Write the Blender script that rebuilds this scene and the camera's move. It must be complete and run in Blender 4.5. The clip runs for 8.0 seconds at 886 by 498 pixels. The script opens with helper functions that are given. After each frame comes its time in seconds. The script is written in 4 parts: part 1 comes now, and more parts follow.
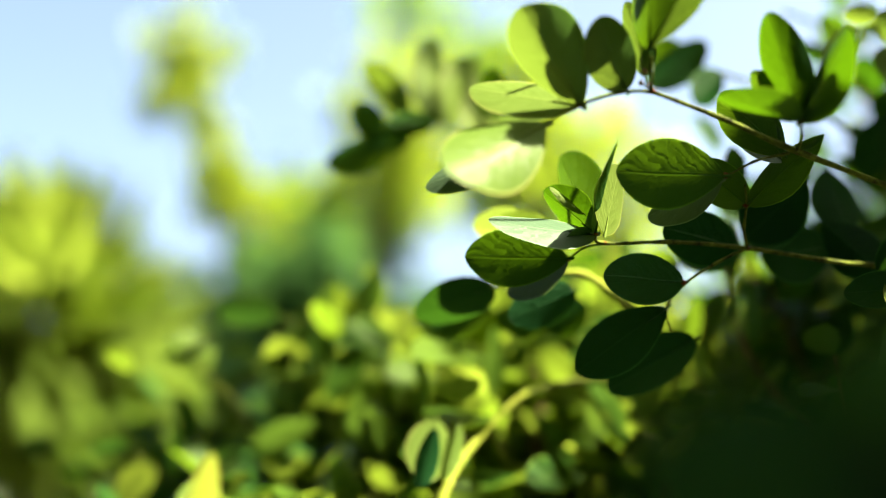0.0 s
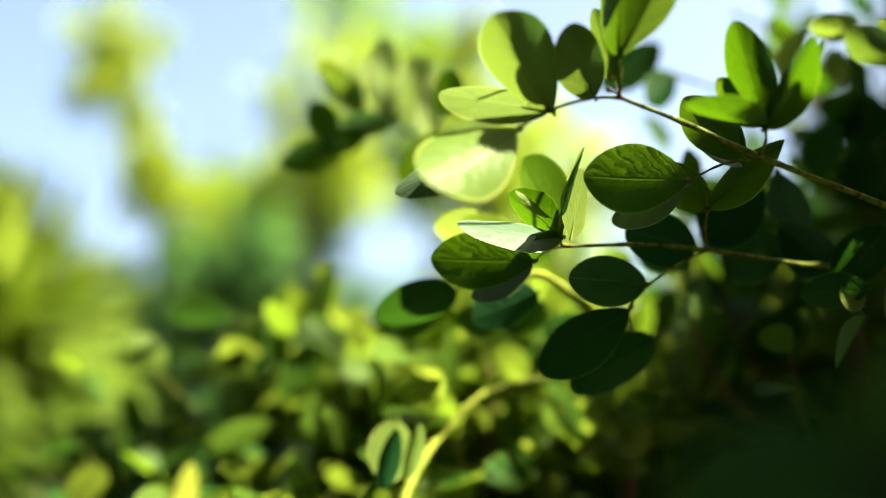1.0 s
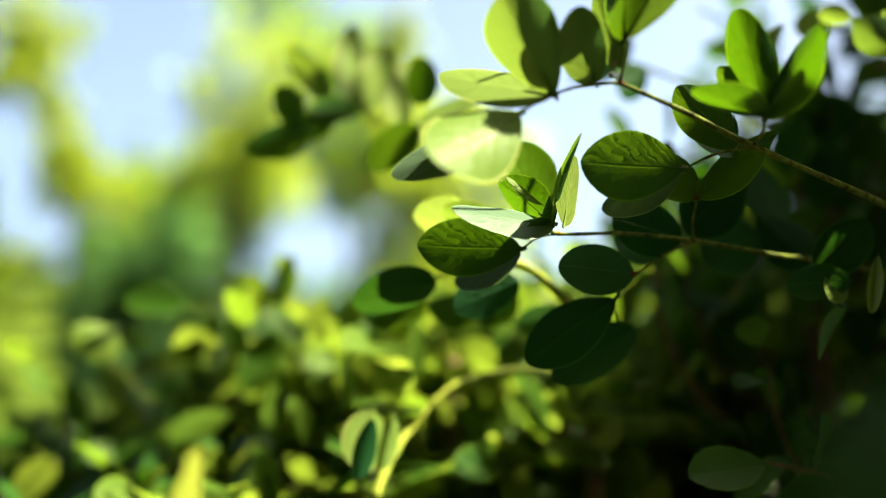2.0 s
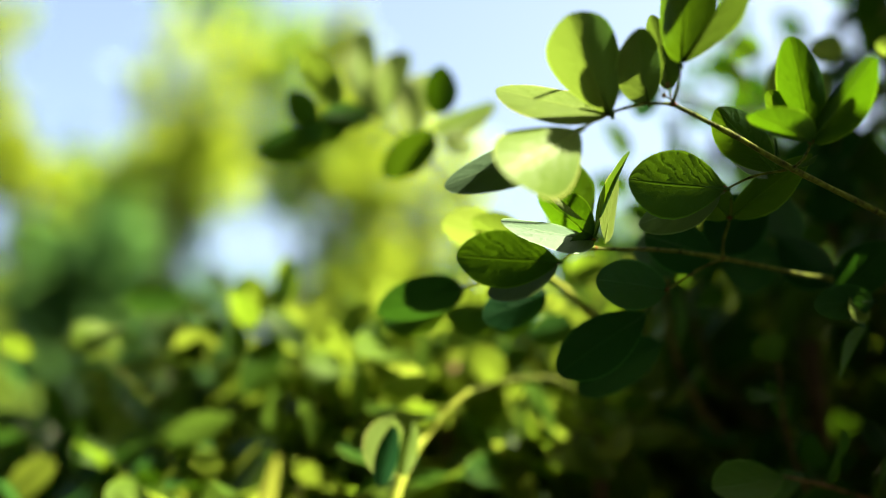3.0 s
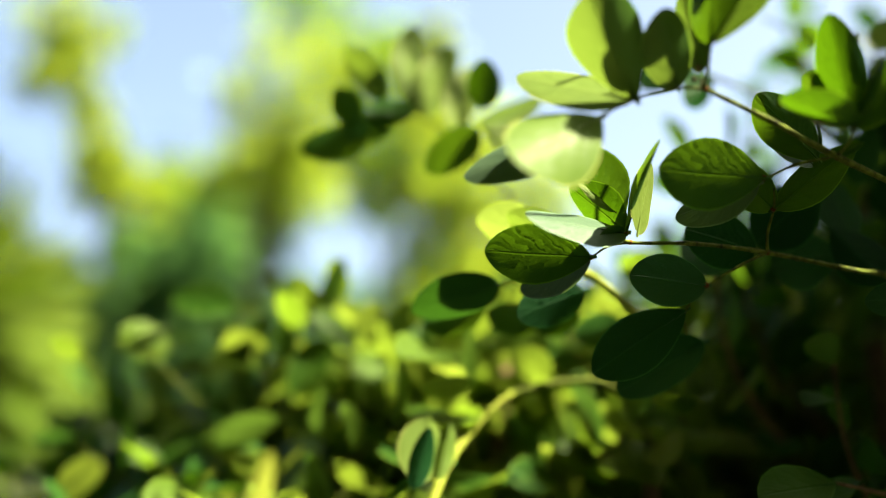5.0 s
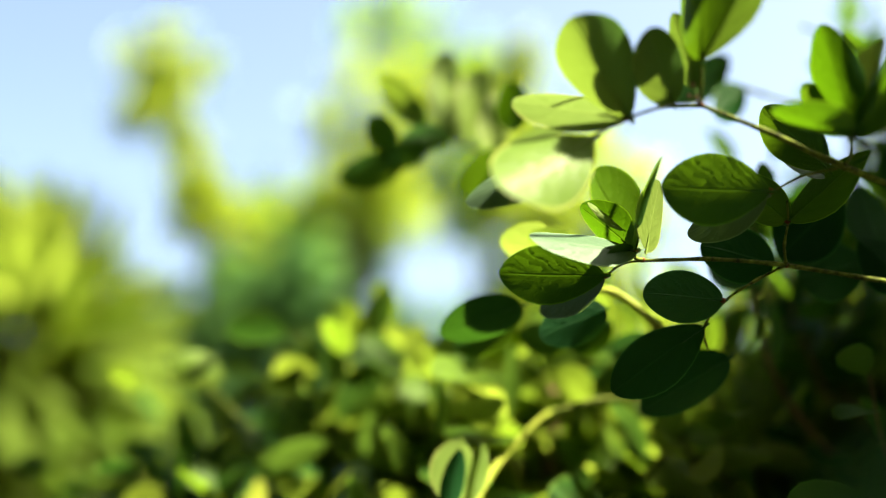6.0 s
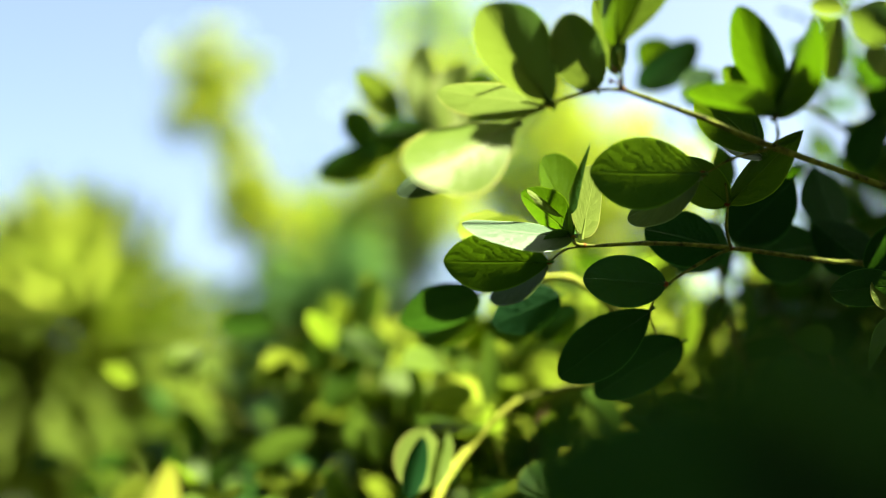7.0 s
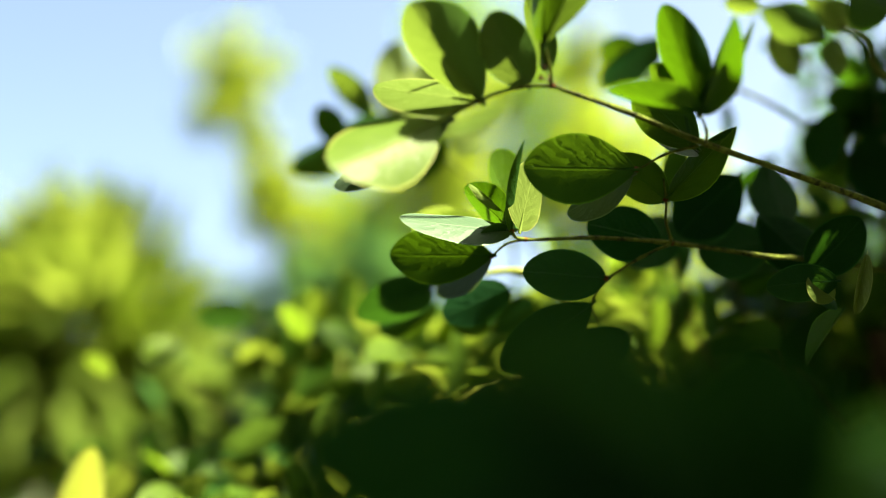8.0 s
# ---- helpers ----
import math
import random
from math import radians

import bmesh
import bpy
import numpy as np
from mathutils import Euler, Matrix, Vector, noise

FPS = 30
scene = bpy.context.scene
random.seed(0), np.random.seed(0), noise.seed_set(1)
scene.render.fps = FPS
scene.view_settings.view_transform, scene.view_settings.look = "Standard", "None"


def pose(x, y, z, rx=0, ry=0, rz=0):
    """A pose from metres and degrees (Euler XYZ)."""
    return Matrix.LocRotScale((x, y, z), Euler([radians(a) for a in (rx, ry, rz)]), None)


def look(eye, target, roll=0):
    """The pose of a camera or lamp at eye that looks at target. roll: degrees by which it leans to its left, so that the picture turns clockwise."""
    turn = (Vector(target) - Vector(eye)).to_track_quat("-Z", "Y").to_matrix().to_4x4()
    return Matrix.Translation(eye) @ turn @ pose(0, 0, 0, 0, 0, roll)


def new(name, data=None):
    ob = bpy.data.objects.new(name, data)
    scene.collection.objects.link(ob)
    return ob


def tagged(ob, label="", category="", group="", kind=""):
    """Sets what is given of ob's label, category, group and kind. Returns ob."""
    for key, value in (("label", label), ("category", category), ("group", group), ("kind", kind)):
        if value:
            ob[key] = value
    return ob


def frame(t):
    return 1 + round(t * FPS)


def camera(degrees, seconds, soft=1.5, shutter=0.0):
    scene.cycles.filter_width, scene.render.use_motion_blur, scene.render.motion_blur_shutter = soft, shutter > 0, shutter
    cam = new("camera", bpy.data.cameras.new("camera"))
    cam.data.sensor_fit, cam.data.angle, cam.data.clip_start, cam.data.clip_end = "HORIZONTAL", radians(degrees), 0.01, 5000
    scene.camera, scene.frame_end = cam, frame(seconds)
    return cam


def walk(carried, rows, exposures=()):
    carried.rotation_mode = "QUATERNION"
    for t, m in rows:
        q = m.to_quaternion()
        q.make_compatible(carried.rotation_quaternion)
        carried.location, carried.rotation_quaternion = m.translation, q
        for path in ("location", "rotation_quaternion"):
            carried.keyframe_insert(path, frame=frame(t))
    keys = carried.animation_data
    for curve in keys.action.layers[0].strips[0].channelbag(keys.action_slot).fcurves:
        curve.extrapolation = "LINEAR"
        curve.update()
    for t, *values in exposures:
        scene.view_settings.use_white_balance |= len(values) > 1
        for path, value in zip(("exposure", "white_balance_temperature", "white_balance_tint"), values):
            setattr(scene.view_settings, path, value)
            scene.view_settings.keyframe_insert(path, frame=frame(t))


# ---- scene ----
cam = camera(40, 8.0, soft=1.0)
cam.data.dof.use_dof = True
cam.data.dof.focus_distance = 0.46
cam.data.dof.aperture_fstop = 2.9
PATH = [
    (0.0, pose(0.0000, 0.0000, 1.3000, 99.00, -0.00, 0.00)),
    (0.5, pose(-0.0047, -0.0032, 1.3019, 98.62, 1.17, -1.06)),
    (1.0, pose(-0.0138, -0.0027, 1.3043, 98.58, 0.69, -3.16)),
    (1.5, pose(-0.0272, 0.0033, 1.3001, 98.59, 0.70, -4.93)),
    (2.0, pose(-0.0410, 0.0078, 1.3004, 98.52, 0.43, -7.13)),
    (3.5, pose(-0.0917, 0.0084, 1.3038, 98.55, -1.02, -10.92)),
    (4.0, pose(-0.0869, 0.0103, 1.3031, 98.15, -1.52, -10.64)),
    (4.2, pose(-0.0795, 0.0118, 1.3005, 98.08, -1.71, -10.08)),
    (4.5, pose(-0.0696, 0.0175, 1.2990, 98.12, -1.81, -9.12)),
    (5.0, pose(-0.0550, 0.0208, 1.3011, 98.88, -1.11, -6.04)),
    (6.5, pose(-0.0022, 0.0079, 1.3024, 99.77, 0.52, 0.37)),
    (7.0, pose(0.0202, 0.0067, 1.2984, 99.56, 0.83, 1.54)),
    (7.5, pose(0.0349, 0.0042, 1.2932, 99.69, 0.45, 2.08)),
    (8.0, pose(0.0528, -0.0008, 1.2948, 99.47, 0.28, 2.69)),
]
walk(cam, PATH, [(0.0, 3.47, 7000, 0), (2.0, 3.37, 7000, 0), (4.2, 3.24, 7000, 0), (5.0, 3.30, 7000, 0), (6.5, 3.44, 7000, 0), (8.0, 3.42, 7000, 0)])

# ---- light ----
SUN_EL, SUN_AZ = radians(55), radians(97)  # azimuth from +y towards +x
sun_dir = Vector((math.sin(SUN_AZ) * math.cos(SUN_EL), math.cos(SUN_AZ) * math.cos(SUN_EL), math.sin(SUN_EL)))
world = bpy.data.worlds.new("world")
scene.world = world
world.use_nodes = True
wn = world.node_tree
sky = wn.nodes.new("ShaderNodeTexSky")
sky.sky_type = "NISHITA"
sky.sun_disc = False
sky.sun_elevation, sky.sun_rotation = SUN_EL, SUN_AZ
sky.air_density, sky.dust_density, sky.ozone_density = 0.5, 4.0, 1.0
wn.links.new(sky.outputs[0], wn.nodes["Background"].inputs[0])
wn.nodes["Background"].inputs[1].default_value = 0.05
sun = new("sun", bpy.data.lights.new("sun", "SUN"))
sun.data.energy, sun.data.angle, sun.data.color = 5.0, radians(0.53), (1.0, 0.91, 0.70)
sun.matrix_world = look(sun_dir * 20, (0, 0, 0))


# ---- materials ----
def material(name):
    m = bpy.data.materials.new(name)
    m.use_nodes = True
    nt = m.node_tree
    bsdf = nt.nodes["Principled BSDF"]
    return m, nt, bsdf, nt.nodes["Material Output"]


def node(nt, kind, inputs=(), **settings):
    n = nt.nodes.new("ShaderNode" + kind)
    for key, value in settings.items():
        if key == "op":
            n.operation = value
        elif key == "blend":
            n.data_type, n.blend_type = "RGBA", value
    for i, v in inputs:
        if isinstance(v, bpy.types.NodeSocket):
            nt.links.new(v, n.inputs[i])
        else:
            n.inputs[i].default_value = v
    return n


def math_node(nt, op, a, b=0.0, c=0.0):
    return node(nt, "Math", ((0, a), (1, b), (2, c)), op=op).outputs[0]


def mix_colour(nt, fac, a, b, blend="MIX"):
    return node(nt, "Mix", ((0, fac), (6, a), (7, b)), blend=blend).outputs[2]


def leaf_material(name, dark, light, through_a, through_b, share=0.45, rough=0.36, island=False, veins=True, gloss=0.45):
    """Leaf blade: glossy skin with veins over a translucent body; varies from leaf to leaf."""
    m, nt, bsdf, out = material(name)
    if island:
        rnd = node(nt, "NewGeometry").outputs["Random Per Island"]
    else:
        rnd = node(nt, "ObjectInfo").outputs["Random"]
    uv = node(nt, "UVMap").outputs[0]
    xyz = node(nt, "SeparateXYZ", ((0, uv),))
    across = math_node(nt, "ABSOLUTE", math_node(nt, "SUBTRACT", xyz.outputs[0], 0.5))
    along = xyz.outputs[1]
    blotch = node(nt, "TexNoise", ((2, 90.0 if island else 4.5), (3, 4.0), (4, 0.6))).outputs[0]
    fine = node(nt, "TexNoise", ((2, 900.0 if island else 55.0), (3, 3.0), (4, 0.6))).outputs[0]
    geo = node(nt, "TexCoord")
    for n in nt.nodes:
        if n.bl_idname == "ShaderNodeTexNoise":
            nt.links.new(geo.outputs["Object"], n.inputs[0])
    tone = math_node(nt, "MULTIPLY_ADD", blotch, 0.7, math_node(nt, "MULTIPLY_ADD", rnd, 0.9, -0.35))
    base = mix_colour(nt, node(nt, "Clamp", ((0, tone),)).outputs[0], (*dark, 1), (*light, 1))
    thr = mix_colour(nt, rnd, (*through_a, 1), (*through_b, 1))
    thr = mix_colour(nt, math_node(nt, "MULTIPLY", blotch, 0.35), thr, (*[c * 0.55 for c in through_a], 1))
    if veins:
        rib = node(nt, "MapRange", ((0, across), (1, 0.006), (2, 0.024), (3, 1.0), (4, 0.0))).outputs[0]
        wave = math_node(nt, "FRACT", math_node(nt, "ADD", math_node(nt, "MULTIPLY", along, 4.3),
                                                math_node(nt, "MULTIPLY_ADD", across, -3.4, math_node(nt, "MULTIPLY", blotch, 1.5))))
        near = math_node(nt, "ABSOLUTE", math_node(nt, "SUBTRACT", wave, 0.5))
        side = node(nt, "MapRange", ((0, near), (1, 0.01), (2, 0.10), (3, 0.22), (4, 0.0))).outputs[0]
        vein = math_node(nt, "MAXIMUM", rib, side)
        base = mix_colour(nt, math_node(nt, "MULTIPLY", vein, 0.5), base, (*[c * 1.8 for c in light], 1))
        thr = mix_colour(nt, math_node(nt, "MULTIPLY", vein, 0.5), thr, (*[c * 0.55 for c in through_b], 1))
        # Lighter leaf edge: natural margin plus a sunlit rim put into the colour.
        rim_glow = node(nt, "MapRange", ((0, across), (1, 0.465), (2, 0.490), (3, 0.0), (4, 0.7))).outputs[0]
        base = mix_colour(nt, rim_glow, base, (*[min(0.3, c * 2.6) for c in light], 1))
        thr = mix_colour(nt, rim_glow, thr, (*[min(0.6, c * 1.6) for c in through_b], 1))
        swell = math_node(nt, "MULTIPLY", math_node(nt, "MULTIPLY", near, near), -0.45)
        height = math_node(nt, "MULTIPLY_ADD", vein, -0.28, math_node(nt, "MULTIPLY_ADD", fine, 0.05, math_node(nt, "MULTIPLY_ADD", blotch, 0.05, swell)))
    else:
        height = math_node(nt, "MULTIPLY", blotch, 0.4)
    bump = node(nt, "Bump", ((0, 0.8), (1, 0.0010), ("Height", height)))
    nt.links.new(base, bsdf.inputs["Base Color"])
    nt.links.new(bump.outputs[0], bsdf.inputs["Normal"])
    nt.links.new(node(nt, "MapRange", ((0, fine), (3, rough - 0.06), (4, rough + 0.12))).outputs[0], bsdf.inputs["Roughness"])
    bsdf.inputs["Specular IOR Level"].default_value = gloss
    bsdf.inputs["IOR"].default_value = 1.3
    tr = node(nt, "BsdfTranslucent", ((0, thr), (1, bump.outputs[0])))
    mx = node(nt, "MixShader", ((0, share), (1, bsdf.outputs[0]), (2, tr.outputs[0])))
    nt.links.new(mx.outputs[0], out.inputs[0])
    return m


def bark_material(name, a, b, scale=60.0, rough=0.65):
    m, nt, bsdf, out = material(name)
    geo = node(nt, "TexCoord").outputs["Object"]
    n1 = node(nt, "TexNoise", ((0, geo), (2, scale), (3, 5.0), (4, 0.65))).outputs[0]
    n2 = node(nt, "TexNoise", ((0, geo), (2, scale * 9), (3, 3.0))).outputs[0]
    fac = node(nt, "MapRange", ((0, n1), (1, 0.35), (2, 0.65))).outputs[0]
    nt.links.new(mix_colour(nt, fac, (*a, 1), (*b, 1)), bsdf.inputs["Base Color"])
    bump = node(nt, "Bump", ((0, 0.5), (1, 0.001), ("Height", math_node(nt, "ADD", n1, math_node(nt, "MULTIPLY", n2, 0.4)))))
    nt.links.new(bump.outputs[0], bsdf.inputs["Normal"])
    bsdf.inputs["Roughness"].default_value = rough
    bsdf.inputs["Specular IOR Level"].default_value = 0.05
    bsdf.inputs["IOR"].default_value = 1.25
    return m


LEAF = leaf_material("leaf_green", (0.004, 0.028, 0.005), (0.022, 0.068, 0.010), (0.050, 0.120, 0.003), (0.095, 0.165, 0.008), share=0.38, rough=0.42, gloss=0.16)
# Darker copy of the green leaf for shaded leaves: shade put into the colour.
LEAF_SHADED = leaf_material("leaf_deep_green", (0.002, 0.022, 0.006), (0.010, 0.045, 0.012), (0.016, 0.065, 0.004), (0.035, 0.095, 0.008), share=0.34, rough=0.42, gloss=0.18)
# Lighter copy of the green leaf, with some sun glow in its colour.
LEAF_MID_SUNLIT = leaf_material("leaf_mid_green", (0.010, 0.038, 0.007), (0.040, 0.085, 0.013), (0.075, 0.130, 0.012), (0.105, 0.155, 0.022), share=0.40, rough=0.42, gloss=0.16)
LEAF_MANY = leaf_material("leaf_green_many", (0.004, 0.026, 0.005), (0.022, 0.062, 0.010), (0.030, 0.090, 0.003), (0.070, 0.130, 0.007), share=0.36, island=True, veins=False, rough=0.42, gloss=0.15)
# Pale copy of the leaf for sunlit leaves: their brightness is put into the colour.
LEAF_SUNLIT = leaf_material("leaf_young", (0.065, 0.110, 0.016), (0.115, 0.160, 0.034), (0.13, 0.205, 0.018), (0.19, 0.255, 0.042), share=0.44, rough=0.42, gloss=0.2)
# Brightest yellow leaf: strong sun on it is put into the base colour.
LEAF_SUNLIT_YELLOW = leaf_material("leaf_new_yellow", (0.20, 0.23, 0.030), (0.26, 0.28, 0.05), (0.26, 0.30, 0.02), (0.32, 0.35, 0.03), share=0.42, rough=0.42, gloss=0.2)
# Paler leaf underside; also carries sky sheen and sunlit pallor in its colour.
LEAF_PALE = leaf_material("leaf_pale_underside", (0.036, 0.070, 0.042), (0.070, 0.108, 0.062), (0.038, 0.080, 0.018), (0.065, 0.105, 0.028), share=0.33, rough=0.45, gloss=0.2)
# Brighter, more translucent leaf copies for hedges in sun: the glow is in the colour.
HEDGE_SUNLIT = leaf_material("leaf_hedge", (0.013, 0.044, 0.005), (0.062, 0.102, 0.012), (0.10, 0.175, 0.010), (0.22, 0.285, 0.034), share=0.48, rough=0.40, gloss=0.16)
HEDGE_SUNLIT_MANY = leaf_material("leaf_hedge_many", (0.013, 0.044, 0.005), (0.062, 0.102, 0.012), (0.10, 0.175, 0.010), (0.22, 0.285, 0.034), share=0.48, island=True, veins=False, rough=0.42, gloss=0.14)
FAR_GREEN = leaf_material("foliage_green", (0.024, 0.064, 0.008), (0.055, 0.100, 0.014), (0.15, 0.27, 0.020), (0.23, 0.33, 0.03), share=0.6, island=True, veins=False, rough=0.6, gloss=0.02)
FAR_LIGHT = leaf_material("foliage_light_green", (0.040, 0.075, 0.010), (0.075, 0.105, 0.018), (0.20, 0.31, 0.018), (0.28, 0.37, 0.030), share=0.6, island=True, veins=False, rough=0.6, gloss=0.02)
FAR_BRIGHT = leaf_material("foliage_bright_yellow", (0.060, 0.092, 0.012), (0.092, 0.120, 0.020), (0.245, 0.345, 0.026), (0.33, 0.41, 0.045), share=0.65, island=True, veins=False, rough=0.55, gloss=0.03)
FAR_YELLOW = leaf_material("foliage_yellow", (0.050, 0.080, 0.008), (0.080, 0.108, 0.013), (0.21, 0.30, 0.020), (0.30, 0.36, 0.034), share=0.6, island=True, veins=False, rough=0.55, gloss=0.03)
FAR_DARK = leaf_material("foliage_dark", (0.014, 0.044, 0.018), (0.030, 0.068, 0.028), (0.075, 0.175, 0.040), (0.13, 0.25, 0.060), share=0.55, island=True, veins=False, rough=0.6, gloss=0.02)
PALM = leaf_material("palm_green", (0.060, 0.100, 0.014), (0.10, 0.14, 0.025), (0.185, 0.275, 0.026), (0.26, 0.33, 0.046), share=0.6, island=True, veins=False, rough=0.5, gloss=0.12)
TWIG = bark_material("green_twig", (0.014, 0.015, 0.006), (0.100, 0.125, 0.020), 300.0, 0.5)
TWIG_BROWN = bark_material("brown_twig", (0.06, 0.035, 0.02), (0.14, 0.09, 0.05), 260.0)
TWIG_YELLOW = bark_material("yellow_twig", (0.11, 0.14, 0.018), (0.19, 0.21, 0.035), 260.0, 0.5)
TWIG_RED = bark_material("reddish_twig", (0.06, 0.018, 0.007), (0.12, 0.05, 0.014), 300.0, 0.5)
BARK = bark_material("bark", (0.030, 0.030, 0.018), (0.080, 0.078, 0.048), 14.0, 0.9)


def ground_material():
    m, nt, bsdf, out = material("soil_and_grass")
    geo = node(nt, "TexCoord").outputs["Object"]
    n1 = node(nt, "TexNoise", ((0, geo), (2, 0.6), (3, 6.0))).outputs[0]
    n2 = node(nt, "TexNoise", ((0, geo), (2, 30.0), (3, 6.0))).outputs[0]
    grass = mix_colour(nt, n2, (0.02, 0.045, 0.01, 1), (0.05, 0.08, 0.02, 1))
    soil = mix_colour(nt, n2, (0.03, 0.022, 0.014, 1), (0.07, 0.05, 0.034, 1))
    fac = node(nt, "MapRange", ((0, n1), (1, 0.45), (2, 0.6))).outputs[0]
    nt.links.new(mix_colour(nt, fac, soil, grass), bsdf.inputs["Base Color"])
    bump = node(nt, "Bump", ((0, 0.8), (1, 0.02), ("Height", n2)))
    nt.links.new(bump.outputs[0], bsdf.inputs["Normal"])
    bsdf.inputs["Roughness"].default_value = 0.95
    return m


GROUND = ground_material()


# ---- building blocks ----
def thing(name, at, label, category, group="", kind=""):
    ob = new(name)
    ob.empty_display_size = 0.02
    ob.location = at
    return tagged(ob, label, category, group, kind)


def under(ob, parent):
    """Makes ob, whose pose is given in the world, a part of parent."""
    ob.parent = parent
    if parent.type == "EMPTY":
        ob.matrix_parent_inverse = Matrix.Translation(-parent.location)
    elif parent.parent:
        ob.matrix_parent_inverse = parent.matrix_basis.inverted()
    return ob


def part(name, mesh, mat, parent, label="", kind=""):
    if mat and not mesh.materials:
        mesh.materials.append(mat)
    return tagged(under(new(name, mesh), parent), label, "", "", kind)


def smooth_curve(points, steps=6):
    """A Catmull-Rom line through the points."""
    p = [Vector(q) for q in points]
    p = [2 * p[0] - p[1]] + p + [2 * p[-1] - p[-2]]
    out = []
    for i in range(1, len(p) - 2):
        for k in range(steps):
            t = k / steps
            a, b, c, d = p[i - 1:i + 3]
            out.append(0.5 * (2 * b + (c - a) * t + (2 * a - 5 * b + 4 * c - d) * t * t + (3 * b - a - 3 * c + d) * t ** 3))
    return out + [p[-2]]


def tube_mesh(name, points, r0, r1, sides=8, steps=6, knots=0.0):
    """A tapered stem along a curve; knots: swelling at the given points."""
    line = smooth_curve(points, steps)
    verts, faces, n = [], [], len(line)
    for i, q in enumerate(line):
        d = (line[min(i + 1, n - 1)] - line[max(i - 1, 0)]).normalized()
        a = d.orthogonal().normalized() if i == 0 else (a - d * a.dot(d)).normalized()
        b = d.cross(a)
        r = r0 + (r1 - r0) * i / (n - 1)
        if knots and i % steps in (0, 1) and 0 < i < n - 1:
            r *= 1 + knots
        r *= 1 + 0.08 * math.sin(i * 2.3)
        for k in range(sides):
            g = 2 * math.pi * k / sides
            verts.append(q + (a * math.cos(g) + b * math.sin(g)) * r)
    for i in range(n - 1):
        for k in range(sides):
            k2 = (k + 1) % sides
            faces.append((i * sides + k, i * sides + k2, (i + 1) * sides + k2, (i + 1) * sides + k))
    faces.append(tuple(range(sides))[::-1])
    faces.append(tuple((n - 1) * sides + k for k in range(sides)))
    me = bpy.data.meshes.new(name)
    me.from_pydata(verts, [], faces)
    me.polygons.foreach_set("use_smooth", [True] * len(me.polygons))
    return me


LEAF_MESHES = {}


def leaf_mesh(bend, fold, shape, mat, rows=14, half=4):
    """Leaf of unit length along y and unit width along x: an oval blade with a short stalk.
    bend: how far the tip drops; fold: how far the halves rise from the midrib; shape: 0 oval, 1 broad at the tip, 2 pointed."""
    key = (bend, fold, shape, mat.name, rows)
    if key in LEAF_MESHES:
        return LEAF_MESHES[key]
    rng = random.Random(str(key))
    bm = bmesh.new()
    uv = bm.loops.layers.uv.new("UVMap")
    ph, grid = rng.uniform(0, 6), []
    for i in range(rows + 1):
        s = 0.5 - 0.5 * math.cos(math.pi * i / rows)
        if shape == 1:
            w = math.sin(math.pi * min(1, s) ** 1.18) ** 0.60
        elif shape == 2:
            w = math.sin(math.pi * s ** 0.8) ** 0.85
        else:
            w = math.sin(math.pi * s ** 0.93) ** 0.53
        row = []
        for j in range(-half, half + 1):
            x = 0.5 * w * j / half
            ax = abs(j / half) * w
            z = -bend * s * s + fold * ax * (0.15 + 0.35 * ax) + 0.014 * ax * ax * math.sin(8 * s + ph + 1.7 * (j > 0))
            z += 0.020 * math.sin(3.5 * s + ph) * ax * ax
            if j == 0:
                z -= 0.004 * w
            row.append((bm.verts.new((x + 0.015 * math.sin(3 * s + ph) * w, s, z)), (0.5 + 0.5 * j / half, s)))
        grid.append(row)
    for i in range(rows):
        for j in range(2 * half):
            four = (grid[i][j], grid[i][j + 1], grid[i + 1][j + 1], grid[i + 1][j])
            f = bm.faces.new([v for v, _ in four])
            f.smooth = True
            for loop, (_, c) in zip(f.loops, four):
                loop[uv].uv = c
    rings = []
    for k, y in enumerate((-0.05, 0.0, 0.25)):
        r = (0.020, 0.017, 0.006)[k]
        zc = -bend * max(0, y) ** 2 - 0.008
        rings.append([bm.verts.new((r * 1.8 * math.cos(g), y, zc + r * math.sin(g))) for g in (0.8, 2.4, 3.9, 5.5)])
    for a, b in zip(rings, rings[1:]):
        for k in range(4):
            f = bm.faces.new((a[k], a[(k + 1) % 4], b[(k + 1) % 4], b[k]))
            f.smooth = True
            for loop in f.loops:
                loop[uv].uv = (0.5, 0.1)
    bmesh.ops.remove_doubles(bm, verts=bm.verts, dist=1e-5)
    me = bpy.data.meshes.new("leaf")
    bm.to_mesh(me)
    bm.free()
    me.materials.append(mat)
    LEAF_MESHES[key] = me
    return me


def leaf_pose(base, tip, width, roll):
    """The pose of a leaf from its base to its tip. roll: 0 turns its face to -y, 90 lays its edge there."""
    base, tip = Vector(base), Vector(tip)
    axis = tip - base
    length = axis.length
    axis /= length
    side = axis.cross(Vector((0, 1, 0))).normalized()
    face = side.cross(axis)
    a = radians(roll)
    x = side * math.cos(a) + face * math.sin(a)
    z = x.cross(axis)
    m = Matrix((x * width, axis * length, z * length)).transposed().to_4x4()
    m.translation = base
    return m


def leaf(parent, base, tip, width, roll=0, bend=0.08, fold=0.12, shape=0, mat=None, label=""):
    ob = part("leaf", leaf_mesh(bend, fold, shape, mat or LEAF), None, parent, label)
    ob.matrix_basis = leaf_pose(base, tip, width, roll)
    return ob


def stem(parent, points, r0, r1, mat, name="twig", knots=0.25, label=""):
    return part(name, tube_mesh(name, points, r0, r1, knots=knots), mat, parent, label)


